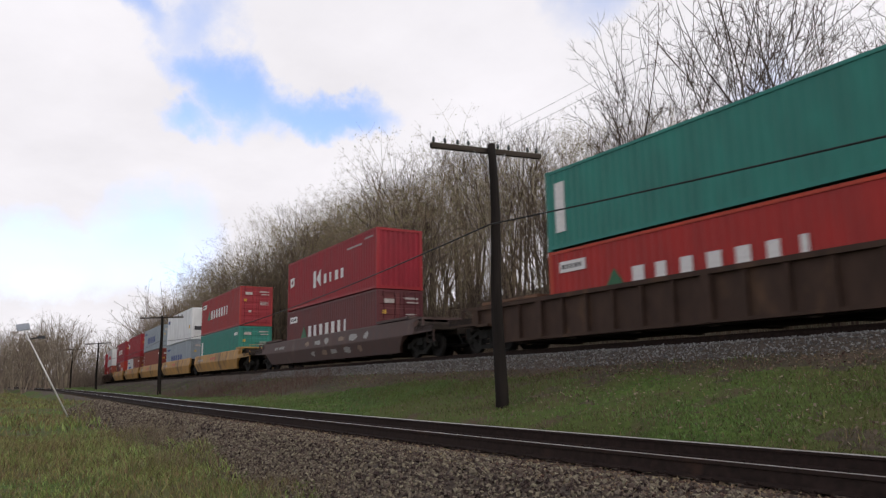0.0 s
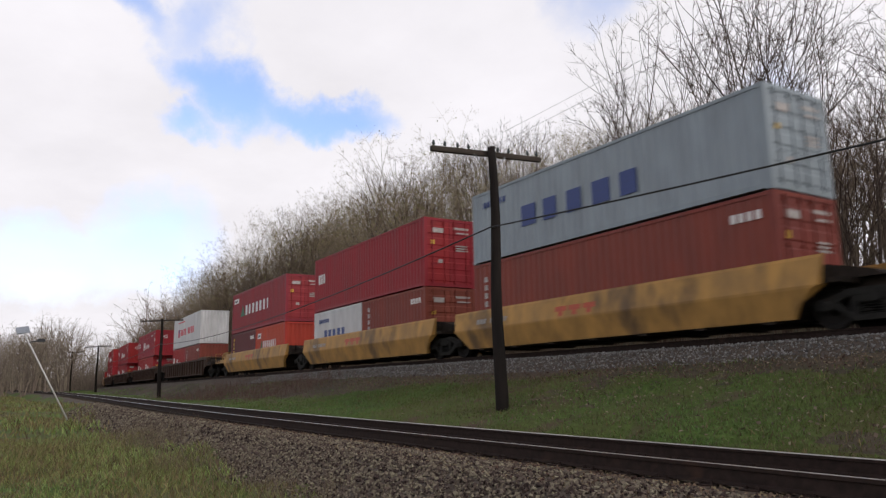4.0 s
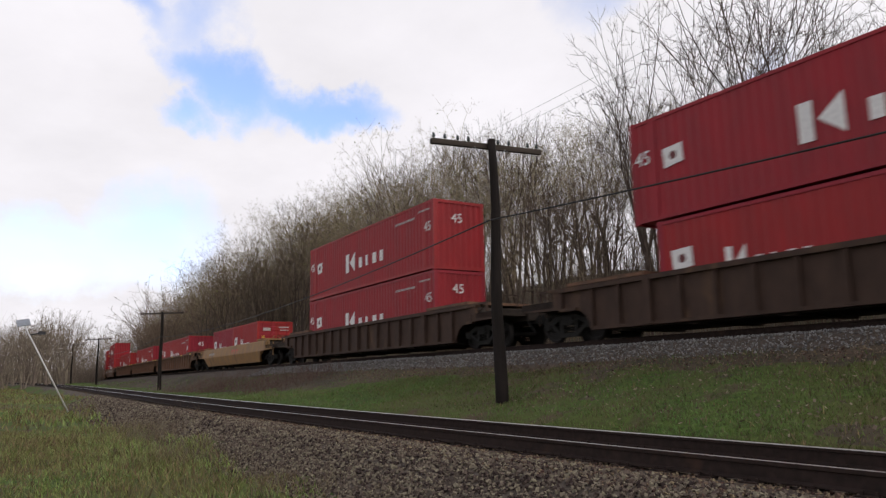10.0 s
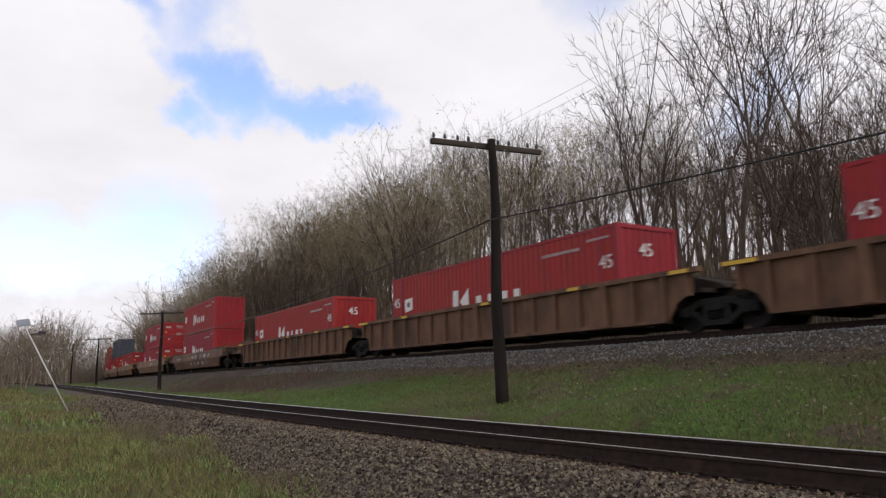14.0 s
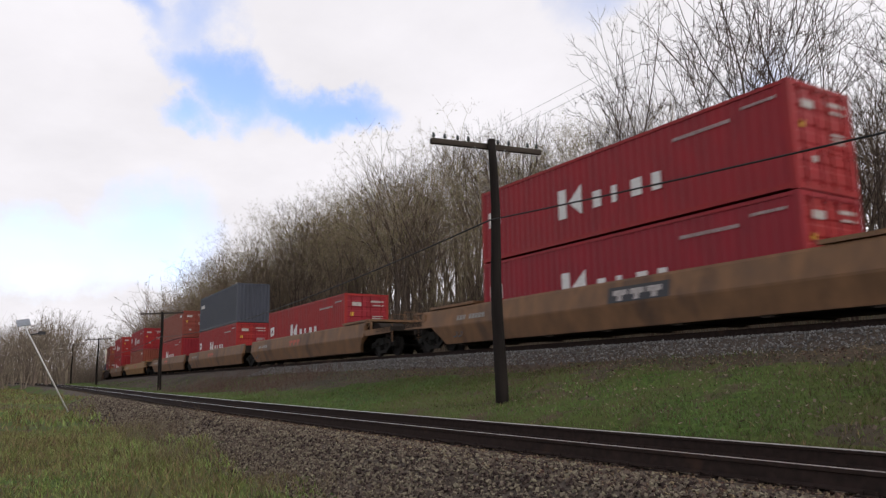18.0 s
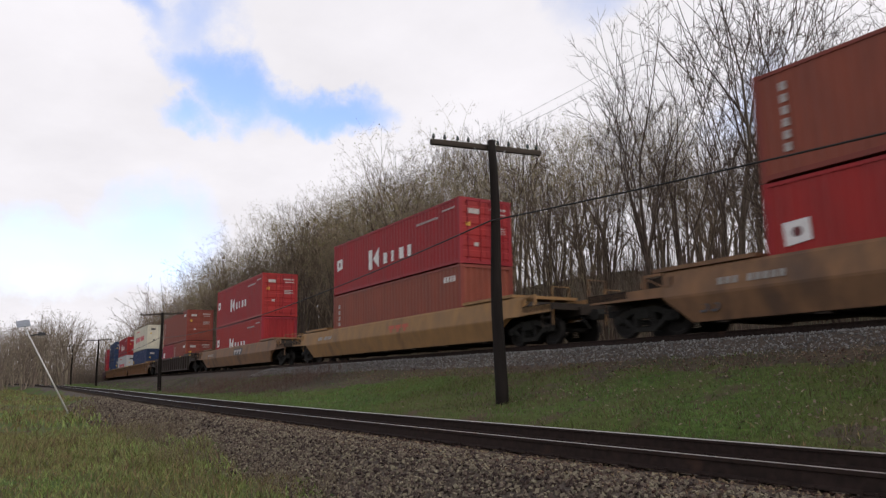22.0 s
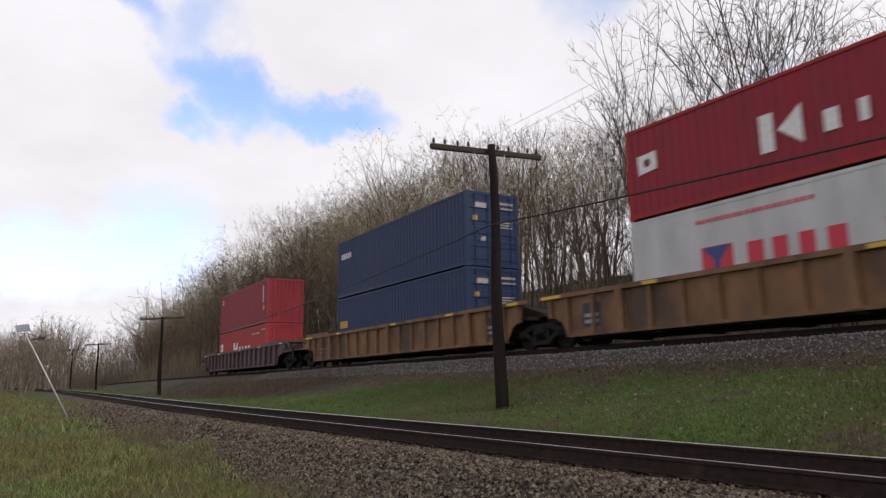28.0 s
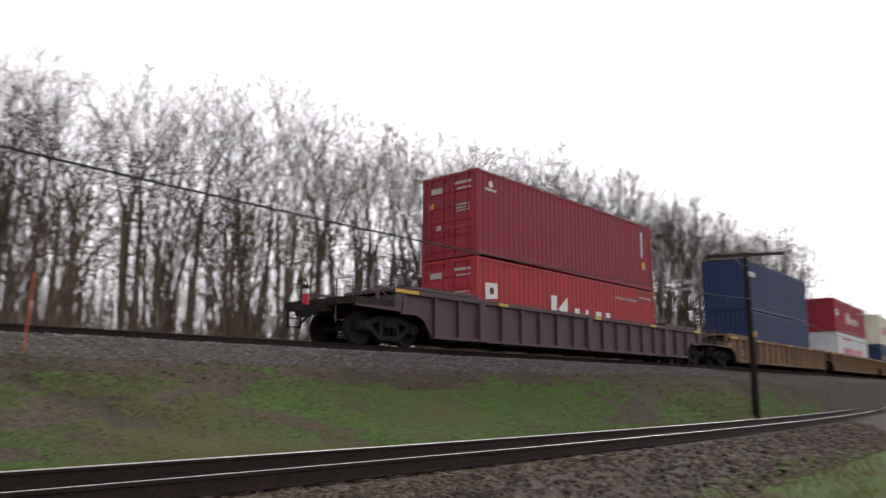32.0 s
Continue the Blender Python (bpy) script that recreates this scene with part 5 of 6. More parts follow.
# ---- small trackside things ----
def leaning_mast():
    x, y = -38.5, 4.17
    base = ground_at(x, y)
    m = thing("instrument_mast", "thin pale leaning steel mast with solar panel and box", "mast", at=pose(x, y, base))
    top = Vector((-0.6, -2.15, EYE + 3.42 - base))
    part("shaft", Shape().tube([tuple(top * (-0.06)), tuple(top)], [0.038, 0.028], 8).mesh("shaft", GALV, smooth=True), m, "pale galvanised pole")
    part("solar_panel", Shape().box(-0.025, 0.025, -0.27, 0.27, -0.17, 0.17).mesh("solar_panel", PANEL_BACK), m, "tilted solar panel", Matrix.Translation(top * 0.97 + Vector((0.1, 0.0, 0))) @ pose(0, 0, 0, 12, -30, 0))
    part("lamp_box", Shape().box(-0.10, 0.10, -0.06, 0.22, -0.07, 0.07).mesh("lamp_box", LETTER_DARK), m, "dark instrument box", Matrix.Translation(top * 0.84 + Vector((0.05, 0.42, 0.1))) @ pose(0, 0, 0, 0, 0, 10))
    part("bracket", Shape().tube([tuple(top * 0.84), tuple(top * 0.84 + Vector((0.05, 0.35, 0.08)))], 0.03, 6).mesh("bracket", LETTER_DARK), m)


leaning_mast()


def marker_stake():
    r = 14.2
    x, y = r * math.sin(radians(16.8)), r * math.cos(radians(16.8))
    z = ground_at(x, y)
    sh = Shape().sweep([(-0.035, 0), (0.035, 0), (0.035, 1.35), (0.02, 1.4), (-0.02, 1.4), (-0.035, 1.35)], -0.012, 0.012)
    ob = new("marker_stake", sh.mesh("marker_stake", ORANGE))
    ob.matrix_basis = pose(x, y, z - 0.05, 2, 2, -17)
    tagged(ob, "faded orange marker stake in the grassy bank", "stake")


marker_stake()


def boulder(x, y, size, name="boulder"):
    bm = bmesh.new()
    bmesh.ops.create_icosphere(bm, subdivisions=3, radius=1)
    for v in bm.verts:
        v.co *= 1 + 0.28 * noise.noise(v.co * 1.3 + Vector((x, y, 0))) + 0.08 * noise.noise(v.co * 4)
        v.co.x *= size * 1.3
        v.co.y *= size
        v.co.z *= size * 0.6
    me = bpy.data.meshes.new(name)
    bm.to_mesh(me)
    bm.free()
    me.materials.append(ROCK)
    ob = new(name, me)
    ob.matrix_basis = pose(x, y, ground_at(x, y) + size * 0.15)
    tagged(ob, "pale pinkish boulder lying in the grass", "rock")


boulder(0.72, 12.1, 0.17)


def sign_post(x, y, z_top):
    base = ground_at(x, y)
    post = thing("track_marker", "small yellow marker plate on a thin post", "marker", at=pose(x, y, base))
    part("post", Shape().tube([(0, 0, -0.2), (0, 0, z_top - base)], 0.03, 6).mesh("post", IRON), post)
    part("plate", Shape().box(-0.012, 0.012, -0.2, 0.2, -0.25, 0.25).mesh("plate", LETTER_YELLOW), post, "small yellow plate", pose(0.05, 0, z_top - base, 0, 0, -20))


_s = -44.0
_x, _y, _z = upper_line(_s, 3.4)
sign_post(float(_x), float(_y), float(_z) + 0.75)


# ---- trees ----
def tree_mesh(seed, height, stems, clear, leaders, boughs, shoots, twigs, wide=1.0, stout=1.0, lift=1.0, plain=False):
    """A bare tree: a stem that parts into long leaders, boughs along these, shoots along the boughs, twigs at the ends. lift: how much these reach upward."""
    rnd = random.Random(seed)
    trunk, crown = Shape(), Shape()
    tips = []

    def aside(way, degrees, turn):
        out = way.orthogonal().normalized()
        out.rotate(Matrix.Rotation(turn, 3, way))
        a = radians(degrees)
        return (way * math.cos(a) + out * math.sin(a)).normalized()

    def spike(start, way, length, radius):
        tip = start + (way + Vector((rnd.gauss(0, 0.12), rnd.gauss(0, 0.12), rnd.uniform(-0.08, 0.2) * lift))) * length
        a = way.orthogonal().normalized() * radius
        b = way.cross(a)
        crown.add([tuple(start + a), tuple(start - a * 0.5 + b * 0.87), tuple(start - a * 0.5 - b * 0.87), tuple(tip)], [(0, 1, 3), (1, 2, 3), (2, 0, 3)])
        tips.append(tip)

    def line(start, way, length, n, kink, rise):
        pts, d = [start.copy()], way.normalized()
        for i in range(n):
            d = (d + Vector((rnd.gauss(0, kink), rnd.gauss(0, kink), rnd.gauss(rise, kink * 0.7)))).normalized()
            pts.append(pts[-1] + d * (length / n))
        return pts

    def at(pts, f):
        k = min(int(f * (len(pts) - 1)), len(pts) - 2)
        return pts[k].lerp(pts[k + 1], f * (len(pts) - 1) - k), (pts[k + 1] - pts[k]).normalized()

    def shoot(start, way, length, radius):
        pts = line(start, way, length, 2, 0.10, 0.07 * lift)
        if plain:
            spike(start, (pts[-1] - start).normalized(), length, radius)
        else:
            crown.tube(pts, [radius, radius * 0.8, radius * 0.55], 3, caps=False)
        for k in range(twigs):
            p, d = at(pts, rnd.uniform(0.3, 1.0))
            spike(p, aside(d, rnd.uniform(28, 62), rnd.uniform(0, 6.28)), rnd.uniform(0.22, 0.55), 0.0060 * stout)
        spike(pts[-1], (pts[-1] - pts[-2]).normalized(), rnd.uniform(0.25, 0.5), radius * 0.55)

    def bough(start, way, length, radius):
        pts = line(start, way, length, 3, 0.08, 0.09 * lift)
        crown.tube(pts, [radius * (1 - 0.24 * i) for i in range(4)], 3, caps=False)
        turn = rnd.uniform(0, 6.28)
        for k in range(shoots):
            f = 0.18 + 0.8 * (k + rnd.uniform(0, 0.9)) / shoots
            p, d = at(pts, f)
            turn += 2.4 + rnd.uniform(-0.5, 0.5)
            shoot(p, aside(d, rnd.uniform(28, 52) + 22 * (1 - lift), turn), length * (0.50 * (1 - f) + 0.14) * rnd.uniform(0.7, 1.2) + 0.15, max(radius * (1 - 0.72 * f) * 0.55, 0.009 * stout))
        spike(pts[-1], (pts[-1] - pts[-2]).normalized(), rnd.uniform(0.3, 0.7), radius * 0.28 + 0.004)

    def fork(start, way, length, radius, level):
        n = 3 if level == 0 else 2
        pts = line(start, way, length, n, 0.042, 0.05 * lift)
        thin = max(radius * 0.80, 0.011 * stout)
        shape = trunk if level < 2 else crown
        shape.tube(pts, [radius + (thin - radius) * i / n for i in range(n + 1)], 5 if level < 1 else 4 if level < 2 else 3, caps=False)
        d = (pts[-1] - pts[-2]).normalized()
        if level >= boughs:
            bough(pts[-1], d, length * rnd.uniform(0.7, 1.0), thin * 0.9)
            return
        for k in range(2 if level else 1):
            p, d2 = at(pts, rnd.uniform(0.2, 0.9))
            shoot(p, aside(d2, rnd.uniform(35, 60), rnd.uniform(0, 6.28)), length * rnd.uniform(0.35, 0.6), max(thin * 0.35, 0.009 * stout))
        turn = rnd.uniform(0, 6.28)
        main = rnd.uniform(5, 14) * wide
        fork(pts[-1], aside(d, main, turn), length * rnd.uniform(0.78, 0.92), max(thin * rnd.uniform(0.80, 0.9), 0.011 * stout), level + 1)
        fork(pts[-1], aside(d, rnd.uniform(18, 30) * wide, turn + math.pi + rnd.uniform(-0.5, 0.5)), length * rnd.uniform(0.66, 0.90), max(thin * rnd.uniform(0.52, 0.72), 0.010 * stout), level + 1)

    def leader(start, way, length, radius):
        fork(start, way, length / (sum(0.83 ** k for k in range(boughs + 1)) + 0.83 ** boughs), radius, 0)

    for s in range(stems):
        turn = 2 * math.pi * s / stems + rnd.uniform(-0.5, 0.5)
        out = radians(rnd.uniform(5, 13) if stems > 1 else rnd.uniform(0, 4))
        way_ = Vector((math.sin(out) * math.cos(turn), math.sin(out) * math.sin(turn), math.cos(out)))
        base = Vector((0.2 * math.cos(turn), 0.2 * math.sin(turn), -0.5)) if stems > 1 else Vector((0, 0, -0.5))
        r = height * (0.0070 if stems > 1 else 0.0092) * stout ** 0.5
        size = height * clear * rnd.uniform(0.8, 1.2) + 0.5
        pts = line(base, way_, size, 4, 0.03, 0.02)
        trunk.tube(pts, [r * 1.25, r, r * 0.93, r * 0.88, r * 0.82], 7, caps=False)
        spin = rnd.uniform(0, 6.28)
        for k in range(leaders):
            f = 1.0 if k < 2 else rnd.uniform(0.72, 0.98)
            p, d = at(pts, f)
            lean = rnd.uniform(3, 10) if k == 0 else rnd.uniform(12, 27) * wide
            spin += 6.28 / leaders + rnd.uniform(-0.4, 0.4)
            leader(p, aside(d, lean, spin), (height - size) * (1.02 if k == 0 else rnd.uniform(0.72, 1.0)), r * 0.82 * (0.72 if k == 0 else rnd.uniform(0.42, 0.62)))
    return trunk, crown, tips


def bud_mesh(tips, seed, per=1, size=0.05):
    rnd = np.random.RandomState(seed)
    pts = np.array([tuple(t) for t in tips])
    pts = np.repeat(pts, per, axis=0) + rnd.normal(0, 0.10, (len(pts) * per, 3))
    a, b = rnd.normal(0, size, (2, len(pts), 3))
    v = np.stack([pts, pts + a, pts + b], 1).reshape(-1, 3)
    return array_mesh("young_leaves", v, np.arange(len(v)).reshape(-1, 3), BUD)


KINDS = []
for k, (h, stems, clear, leaders, boughs, shoots, twigs, wide, twig) in enumerate([
        (15, 1, 0.32, 4, 4, 3, 3, 1.0, TWIG), (15, 2, 0.30, 3, 4, 2, 3, 0.95, TWIG), (15, 3, 0.34, 2, 4, 2, 3, 0.9, TWIG),
        (15, 1, 0.44, 3, 4, 3, 3, 1.0, TWIG), (14, 2, 0.36, 3, 4, 3, 4, 1.45, TWIG_OLIVE), (14, 1, 0.36, 5, 4, 3, 4, 1.6, TWIG_OLIVE),
        (15, 1, 0.46, 3, 4, 2, 2, 1.1, TWIG), (15, 2, 0.42, 2, 4, 2, 2, 1.0, TWIG), (14, 1, 0.38, 4, 4, 3, 4, 1.6, TWIG_OLIVE),
        (9, 4, 0.16, 2, 3, 2, 3, 1.0, TWIG_OLIVE), (7, 4, 0.14, 2, 3, 2, 3, 1.1, TWIG)]):
    trunk, crown, tips = tree_mesh(40 + k, h, stems, clear, leaders, boughs, shoots, twigs, wide, *((0.75, 0.1) if twig is TWIG_OLIVE else (1.25, 0.8)))
    top = max(v[2] for v in crown.v)
    KINDS.append((trunk.mesh("trunk", BARK), crown.mesh("crown", twig), bud_mesh(tips[::2], k, 1, 0.04) if twig is TWIG_OLIVE else None, top))


def tree(kind, x, y, tall, turn, label):
    trunk, crown, buds, h = KINDS[kind]
    t = thing("tree", label, "tree", "trees of the wood", at=pose(x, y, ground_at(x, y), 0, 0, turn) @ Matrix.Scale(tall / h, 4))
    part("trunk", trunk, t)
    part("crown", crown, t)
    if buds:
        part("foliage", buds, t, "sparse yellow-green young leaves")
    return t


LABELS = ["tall bare tree parting into spreading leaders", "tall bare tree forking low into two stems", "bare tree with three slender upright stems", "tall straight bare tree in the wood",
          "budding tree with olive twigs and two stems", "spreading budding tree with olive twigs", "bare tree inside the wood", "bare two-stemmed tree inside the wood",
          "olive budding tree inside the wood", "many-stemmed budding thicket tree", "low bare many-stemmed thicket tree"]
# how high the wood stands over the eye, by bearing: degrees, degrees
SKYLINE = ([-80, -75, -72, -68.5, -66.4, -60, -56, -48, -42, -33, -29, -21, -13, 0, 15, 25, 31, 38, 43, 48, 51.6, 55.7, 60.8, 63.6, 65.4, 68.9, 72.3, 73.9, 78.2, 80.4, 81.7, 84, 90],
           [8, 9.5, 12, 13, 16, 17.5, 20, 22, 24, 24.5, 25.5, 25, 25, 23, 22.5, 22, 21.5, 20.5, 20, 20, 20.8, 20.8, 19.4, 16.8, 15.3, 14.5, 12.3, 10.8, 8.3, 6.7, 5, 4.5, 4])


def room_for(x, y):
    r = math.hypot(x, y)
    return r * math.tan(radians(np.interp(math.degrees(math.atan2(-x, y)), *SKYLINE))) + EYE - ground_at(x, y)


def plant_wood():
    rnd = random.Random(11)
    # the large spreading trees at the wood's edge
    for turn, r, kind, tall, spin in ((41.8, 30.5, 0, 14.0, 20), (40.2, 31.5, 1, 13.2, 75), (35.0, 28.5, 1, 15.6, 140), (32.4, 29.5, 0, 16.2, 230), (29.0, 27.0, 3, 12.5, 10), (20.5, 26.5, 2, 12.0, 100)):
        a = radians(turn)
        tree(kind, -r * math.sin(a), r * math.cos(a), tall, spin, LABELS[kind])
    for off, gap in ((8.4, 3.6), (11.5, 3.2), (15.5, 3.2), (20.0, 3.4), (25.5, 3.8), (32.0, 4.2)):
        s = -118.0
        while s < 92:
            s += gap * (1.6 if s < -60 else 1.15 if s > 45 else 1.35 if -44 < s < -15 else 1.6 if s < 10 else 1.45) * rnd.uniform(0.7, 1.3)
            x, y, _ = (float(c) for c in upper_line(s, off + rnd.uniform(-1.4, 1.4)))
            left = s < -36
            if off < 13:
                kind = rnd.choice([4, 5, 4, 5, 1, 2] if left else [0, 1, 2, 3, 3, 5])
            else:
                kind = rnd.choice([8, 8, 4, 7] if left else [6, 7, 6, 7, 3])
            room = room_for(x, y)
            if room < 5:
                continue
            tree(kind, x, y, min(room, 19) * (rnd.uniform(0.84, 1.04) if left else rnd.uniform(0.74, 1.02)), rnd.uniform(0, 360), LABELS[kind])
    for i in range(70):
        s = rnd.uniform(-90, 70)
        x, y, _ = (float(c) for c in upper_line(s, rnd.uniform(6.6, 16)))
        kind = rnd.choice([9, 10])
        tree(kind, x, y, rnd.uniform(4.5, 8.5), rnd.uniform(0, 360), LABELS[kind])


plant_wood()


def joined_trees(name, label, places, seed, material, stout=2.6, forks=2):
    """Far trees, too many to count, joined in one mesh."""
    rnd = random.Random(seed)
    base = []
    for k, (h, stems, leaders) in enumerate(((15, 2, 2), (14, 1, 4), (16, 1, 3), (12, 3, 2))):
        v, f = [], []
        for shape in tree_mesh(70 + k, h, stems, 0.22, leaders, forks, 2, 4 if forks < 3 else 3, 1.5, stout, 0.2, True)[:2]:
            f += [tuple(i + len(v) for i in (face if len(face) == 4 else (*face, face[2]))) for face in shape.f]
            v += shape.v
        f = np.array(f)
        f = np.concatenate([f[:, [0, 1, 2]], f[f[:, 2] != f[:, 3]][:, [0, 2, 3]]])
        base.append((np.array(v), f, max(q[2] for q in v)))
    verts, faces, n = [], [], 0
    for x, y, h in places:
        v, f, h0 = base[rnd.randrange(len(base))]
        a, sc = rnd.uniform(0, 6.28), h / h0
        rot = np.array([[math.cos(a), -math.sin(a), 0], [math.sin(a), math.cos(a), 0], [0, 0, 1]])
        verts.append((v * sc) @ rot.T + np.array([x, y, ground_at(x, y)]))
        faces.append(f + n)
        n += len(v)
    me = array_mesh(name, np.concatenate(verts), np.concatenate(faces), material)
    tagged(new(name, me), label, "trees", kind="stuff")


def plant_far():
    rnd = random.Random(5)
    places = []
    for off in (8, 12, 17, 24, 33):
        for s in np.arange(-330, -116, 6.5):
            x, y, _ = upper_line(s + rnd.uniform(-2, 2), off + rnd.uniform(-2, 2))
            places.append((float(x), float(y), rnd.uniform(13, 18)))
    joined_trees("far_wood", "hazy brown budding woods along the far bend of the line", places, 3, TWIG_OLIVE)
    places = []
    for i in range(330):
        x, y, _ = (float(c) for c in upper_line(rnd.uniform(-240, -58), rnd.uniform(8, 46)))
        tall = min(room_for(x, y), 17) * rnd.uniform(0.8, 1.02)
        if tall > 3:
            places.append((x, y, tall))
    deep = []
    for i in range(360):
        x, y, _ = (float(c) for c in upper_line(rnd.uniform(-60, 100), rnd.uniform(19, 52)))
        tall = min(room_for(x, y), 18) * rnd.uniform(0.5, 0.92)
        if tall > 3 and not 39 < math.degrees(math.atan2(-x, y)) < 62 and (x < 0 or i % 3 == 0):
            deep.append((x, y, tall))
    joined_trees("deep_wood", "brown bare trees deeper in the wood", deep, 15, TWIG_DEEP, 2.0, 3)
    joined_trees("hill_wood", "dense olive-brown budding wood on the hillside", places, 13, TWIG_OLIVE, 1.6, 3)
    places = []
    for i in range(75):
        s = rnd.uniform(-330, -170)
        x, y, _ = near_line(s, -rnd.uniform(5, 50))
        places.append((float(x), float(y), rnd.uniform(9, 19)))
    for i in range(30):
        x, y, _ = near_line(rnd.uniform(-170, -90), -rnd.uniform(9, 30))
        places.append((float(x), float(y), rnd.uniform(5, 11)))
    for i in range(110):
        a, r = radians(rnd.uniform(78.5, 93)), rnd.uniform(175, 330)
        places.append((-r * math.sin(a), r * math.cos(a), rnd.uniform(12, 19) * r / 250))
    for i in range(34):
        a, r = radians(rnd.uniform(83.4, 88.5)), rnd.uniform(110, 160)
        places.append((-r * math.sin(a), r * math.cos(a), r * math.tan(radians(5.4 - 0.5 * abs(math.degrees(a) - 84.9))) * rnd.uniform(0.7, 1.0) + 1.5))
    joined_trees("far_thicket", "brown leafless thicket and trees beyond the near track", places, 4, TWIG_HAZE)
    places = []
    for off in (8, 13, 20):
        for s in np.arange(94, 260, 7.0):
            x, y, _ = upper_line(s, off + rnd.uniform(-2, 2))
            places.append((float(x), float(y), rnd.uniform(12, 15)))
    joined_trees("far_wood", "hazy brown woods along the line in the distance", places, 9, TWIG)


plant_far()


def sticks(name, label, category, centres, count, height, material, seed, radius=0.012, lean=0.25, spread=0.5):
    """Thin leafless stems, uncountable, in one mesh: three-sided spikes."""
    rnd = np.random.RandomState(seed)
    centres = np.asarray(centres, float)
    c = centres[rnd.randint(0, len(centres), count)] + np.concatenate([rnd.normal(0, spread, (count, 2)), np.zeros((count, 1))], 1)
    c[:, 2] = ground_height(c[:, 0], c[:, 1])[0] - 0.05
    h = height[0] + (height[1] - height[0]) * rnd.random_sample(count) ** 1.5
    way_ = np.concatenate([rnd.normal(0, lean, (count, 2)), np.ones((count, 1))], 1)
    bend = np.concatenate([rnd.normal(0, lean * 0.5, (count, 2)), np.zeros((count, 1))], 1)
    verts, faces = [], []
    for k in range(3):
        a = 2 * math.pi * k / 3
        o = np.array([math.cos(a), math.sin(a), 0]) * radius
        verts.append(c + o)
    for k in range(3):
        a = 2 * math.pi * k / 3
        o = np.array([math.cos(a), math.sin(a), 0]) * radius * 0.7
        verts.append(c + way_ * (h * 0.5)[:, None] + o)
    verts.append(c + way_ * h[:, None] + bend * h[:, None])
    v = np.stack(verts, 1).reshape(-1, 3)
    pattern = np.array([(0, 1, 4), (0, 4, 3), (1, 2, 5), (1, 5, 4), (2, 0, 3), (2, 3, 5), (3, 4, 6), (4, 5, 6), (5, 3, 6)])
    f = (np.arange(count)[:, None, None] * 7 + pattern).reshape(-1, 3)
    return tagged(new(name, array_mesh(name, v, f, material)), label, category, kind="stuff")


def plant_brush():
    rnd = random.Random(2)
    spots = []
    for i in range(500):
        s = rnd.uniform(-150, 110)
        x, y, _ = upper_line(s, 4.6 + 20 * rnd.random() ** 2)
        spots.append((float(x), float(y), 0))
    sticks("undergrowth", "brown leafless saplings and brush under the trees", "brush", spots, 15000, (0.6, 3.6), SAPLING, 8, 0.011, 0.22, 0.9)
    spots = []
    for i in range(900):
        s = rnd.uniform(-165, -36)
        x, y, _ = upper_line(s, 8.5 + 30 * rnd.random())
        spots.append((float(x), float(y), 0))
    sticks("sapling_thicket", "dense olive-brown leafless saplings on the wooded hill", "saplings", spots, 9000, (1.2, 4.0), SAPLING, 28, 0.012, 0.3, 1.2)
    spots = []
    for i in range(500):
        s = rnd.uniform(-32, 120)
        x, y, _ = upper_line(s, 7.5 + 20 * rnd.random())
        spots.append((float(x), float(y), 0))
    sticks("sapling_thicket", "brown leafless saplings between the trees", "saplings", spots, 6000, (2.5, 8.5), SAPLING, 29, 0.016, 0.08, 1.2)
    spots = []
    for i in range(200):
        x, y, _ = near_line(rnd.uniform(-330, -150), -rnd.uniform(3, 45))
        spots.append((float(x), float(y), 0))
    for i in range(260):
        a, r = radians(rnd.uniform(79, 93)), rnd.uniform(165, 300)
        spots.append((-r * math.sin(a), r * math.cos(a), 0))
    sticks("sapling_thicket", "brown thicket beyond the near track", "saplings", spots, 17000, (2.0, 10), TWIG_HAZE, 30, 0.032, 0.3, 3.0)
    spots = []
    for i in range(300):
        s = rnd.uniform(-330, -110)
        x, y, _ = upper_line(s, 4.6 + 20 * rnd.random())
        spots.append((float(x), float(y), 0))
    sticks("undergrowth", "brown brush at the foot of the far wood", "brush", spots, 6000, (1.5, 6), TWIG_OLIVE, 18, 0.03, 0.16, 1.5)
    x, y = 10.1 * -math.sin(radians(20.65)), 10.1 * math.cos(radians(20.65))
    sticks("dead_bush", "low clump of reddish dead brush on the bank", "bush", [(x - 0.3, y - 0.1, 0), (x, y, 0), (x + 0.3, y + 0.1, 0)], 2400, (0.10, 0.44), BRUSH_RED, 3, 0.007, 0.7, 0.21)
    x, y = 9.6 * -math.sin(radians(33.43)), 9.6 * math.cos(radians(33.43))
    sticks("dead_weed", "small dark dead weed on the bank", "weed", [(x, y, 0)], 26, (0.1, 0.30), BRUSH_RED, 4, 0.006, 0.5, 0.05)
    sticks("shrub", "bare twiggy shrub beside the grass", "shrub", [(-26, -0.9, 0), (-27, -1.6, 0)], 320, (1.5, 4.6), TWIG, 6, 0.010, 0.22, 0.5)
    sticks("dry_weeds", "dry brown weed stalks in the ballast edge", "weed", [(-21.5 + 0.35 * i, 4.0 + 0.10 * (i % 3), 0) for i in range(10)], 420, (0.15, 0.75), WEED, 7, 0.004, 0.3, 0.35)
    sticks("dry_weeds", "dry grey weed stalks on the bank top", "weed", [(-40 + rnd.uniform(-14, 10), 12.6 + rnd.uniform(-1.6, 1.2), 0) for i in range(60)], 2600, (0.15, 0.8), BRUSH_RED, 17, 0.007, 0.35, 0.6)


plant_brush()


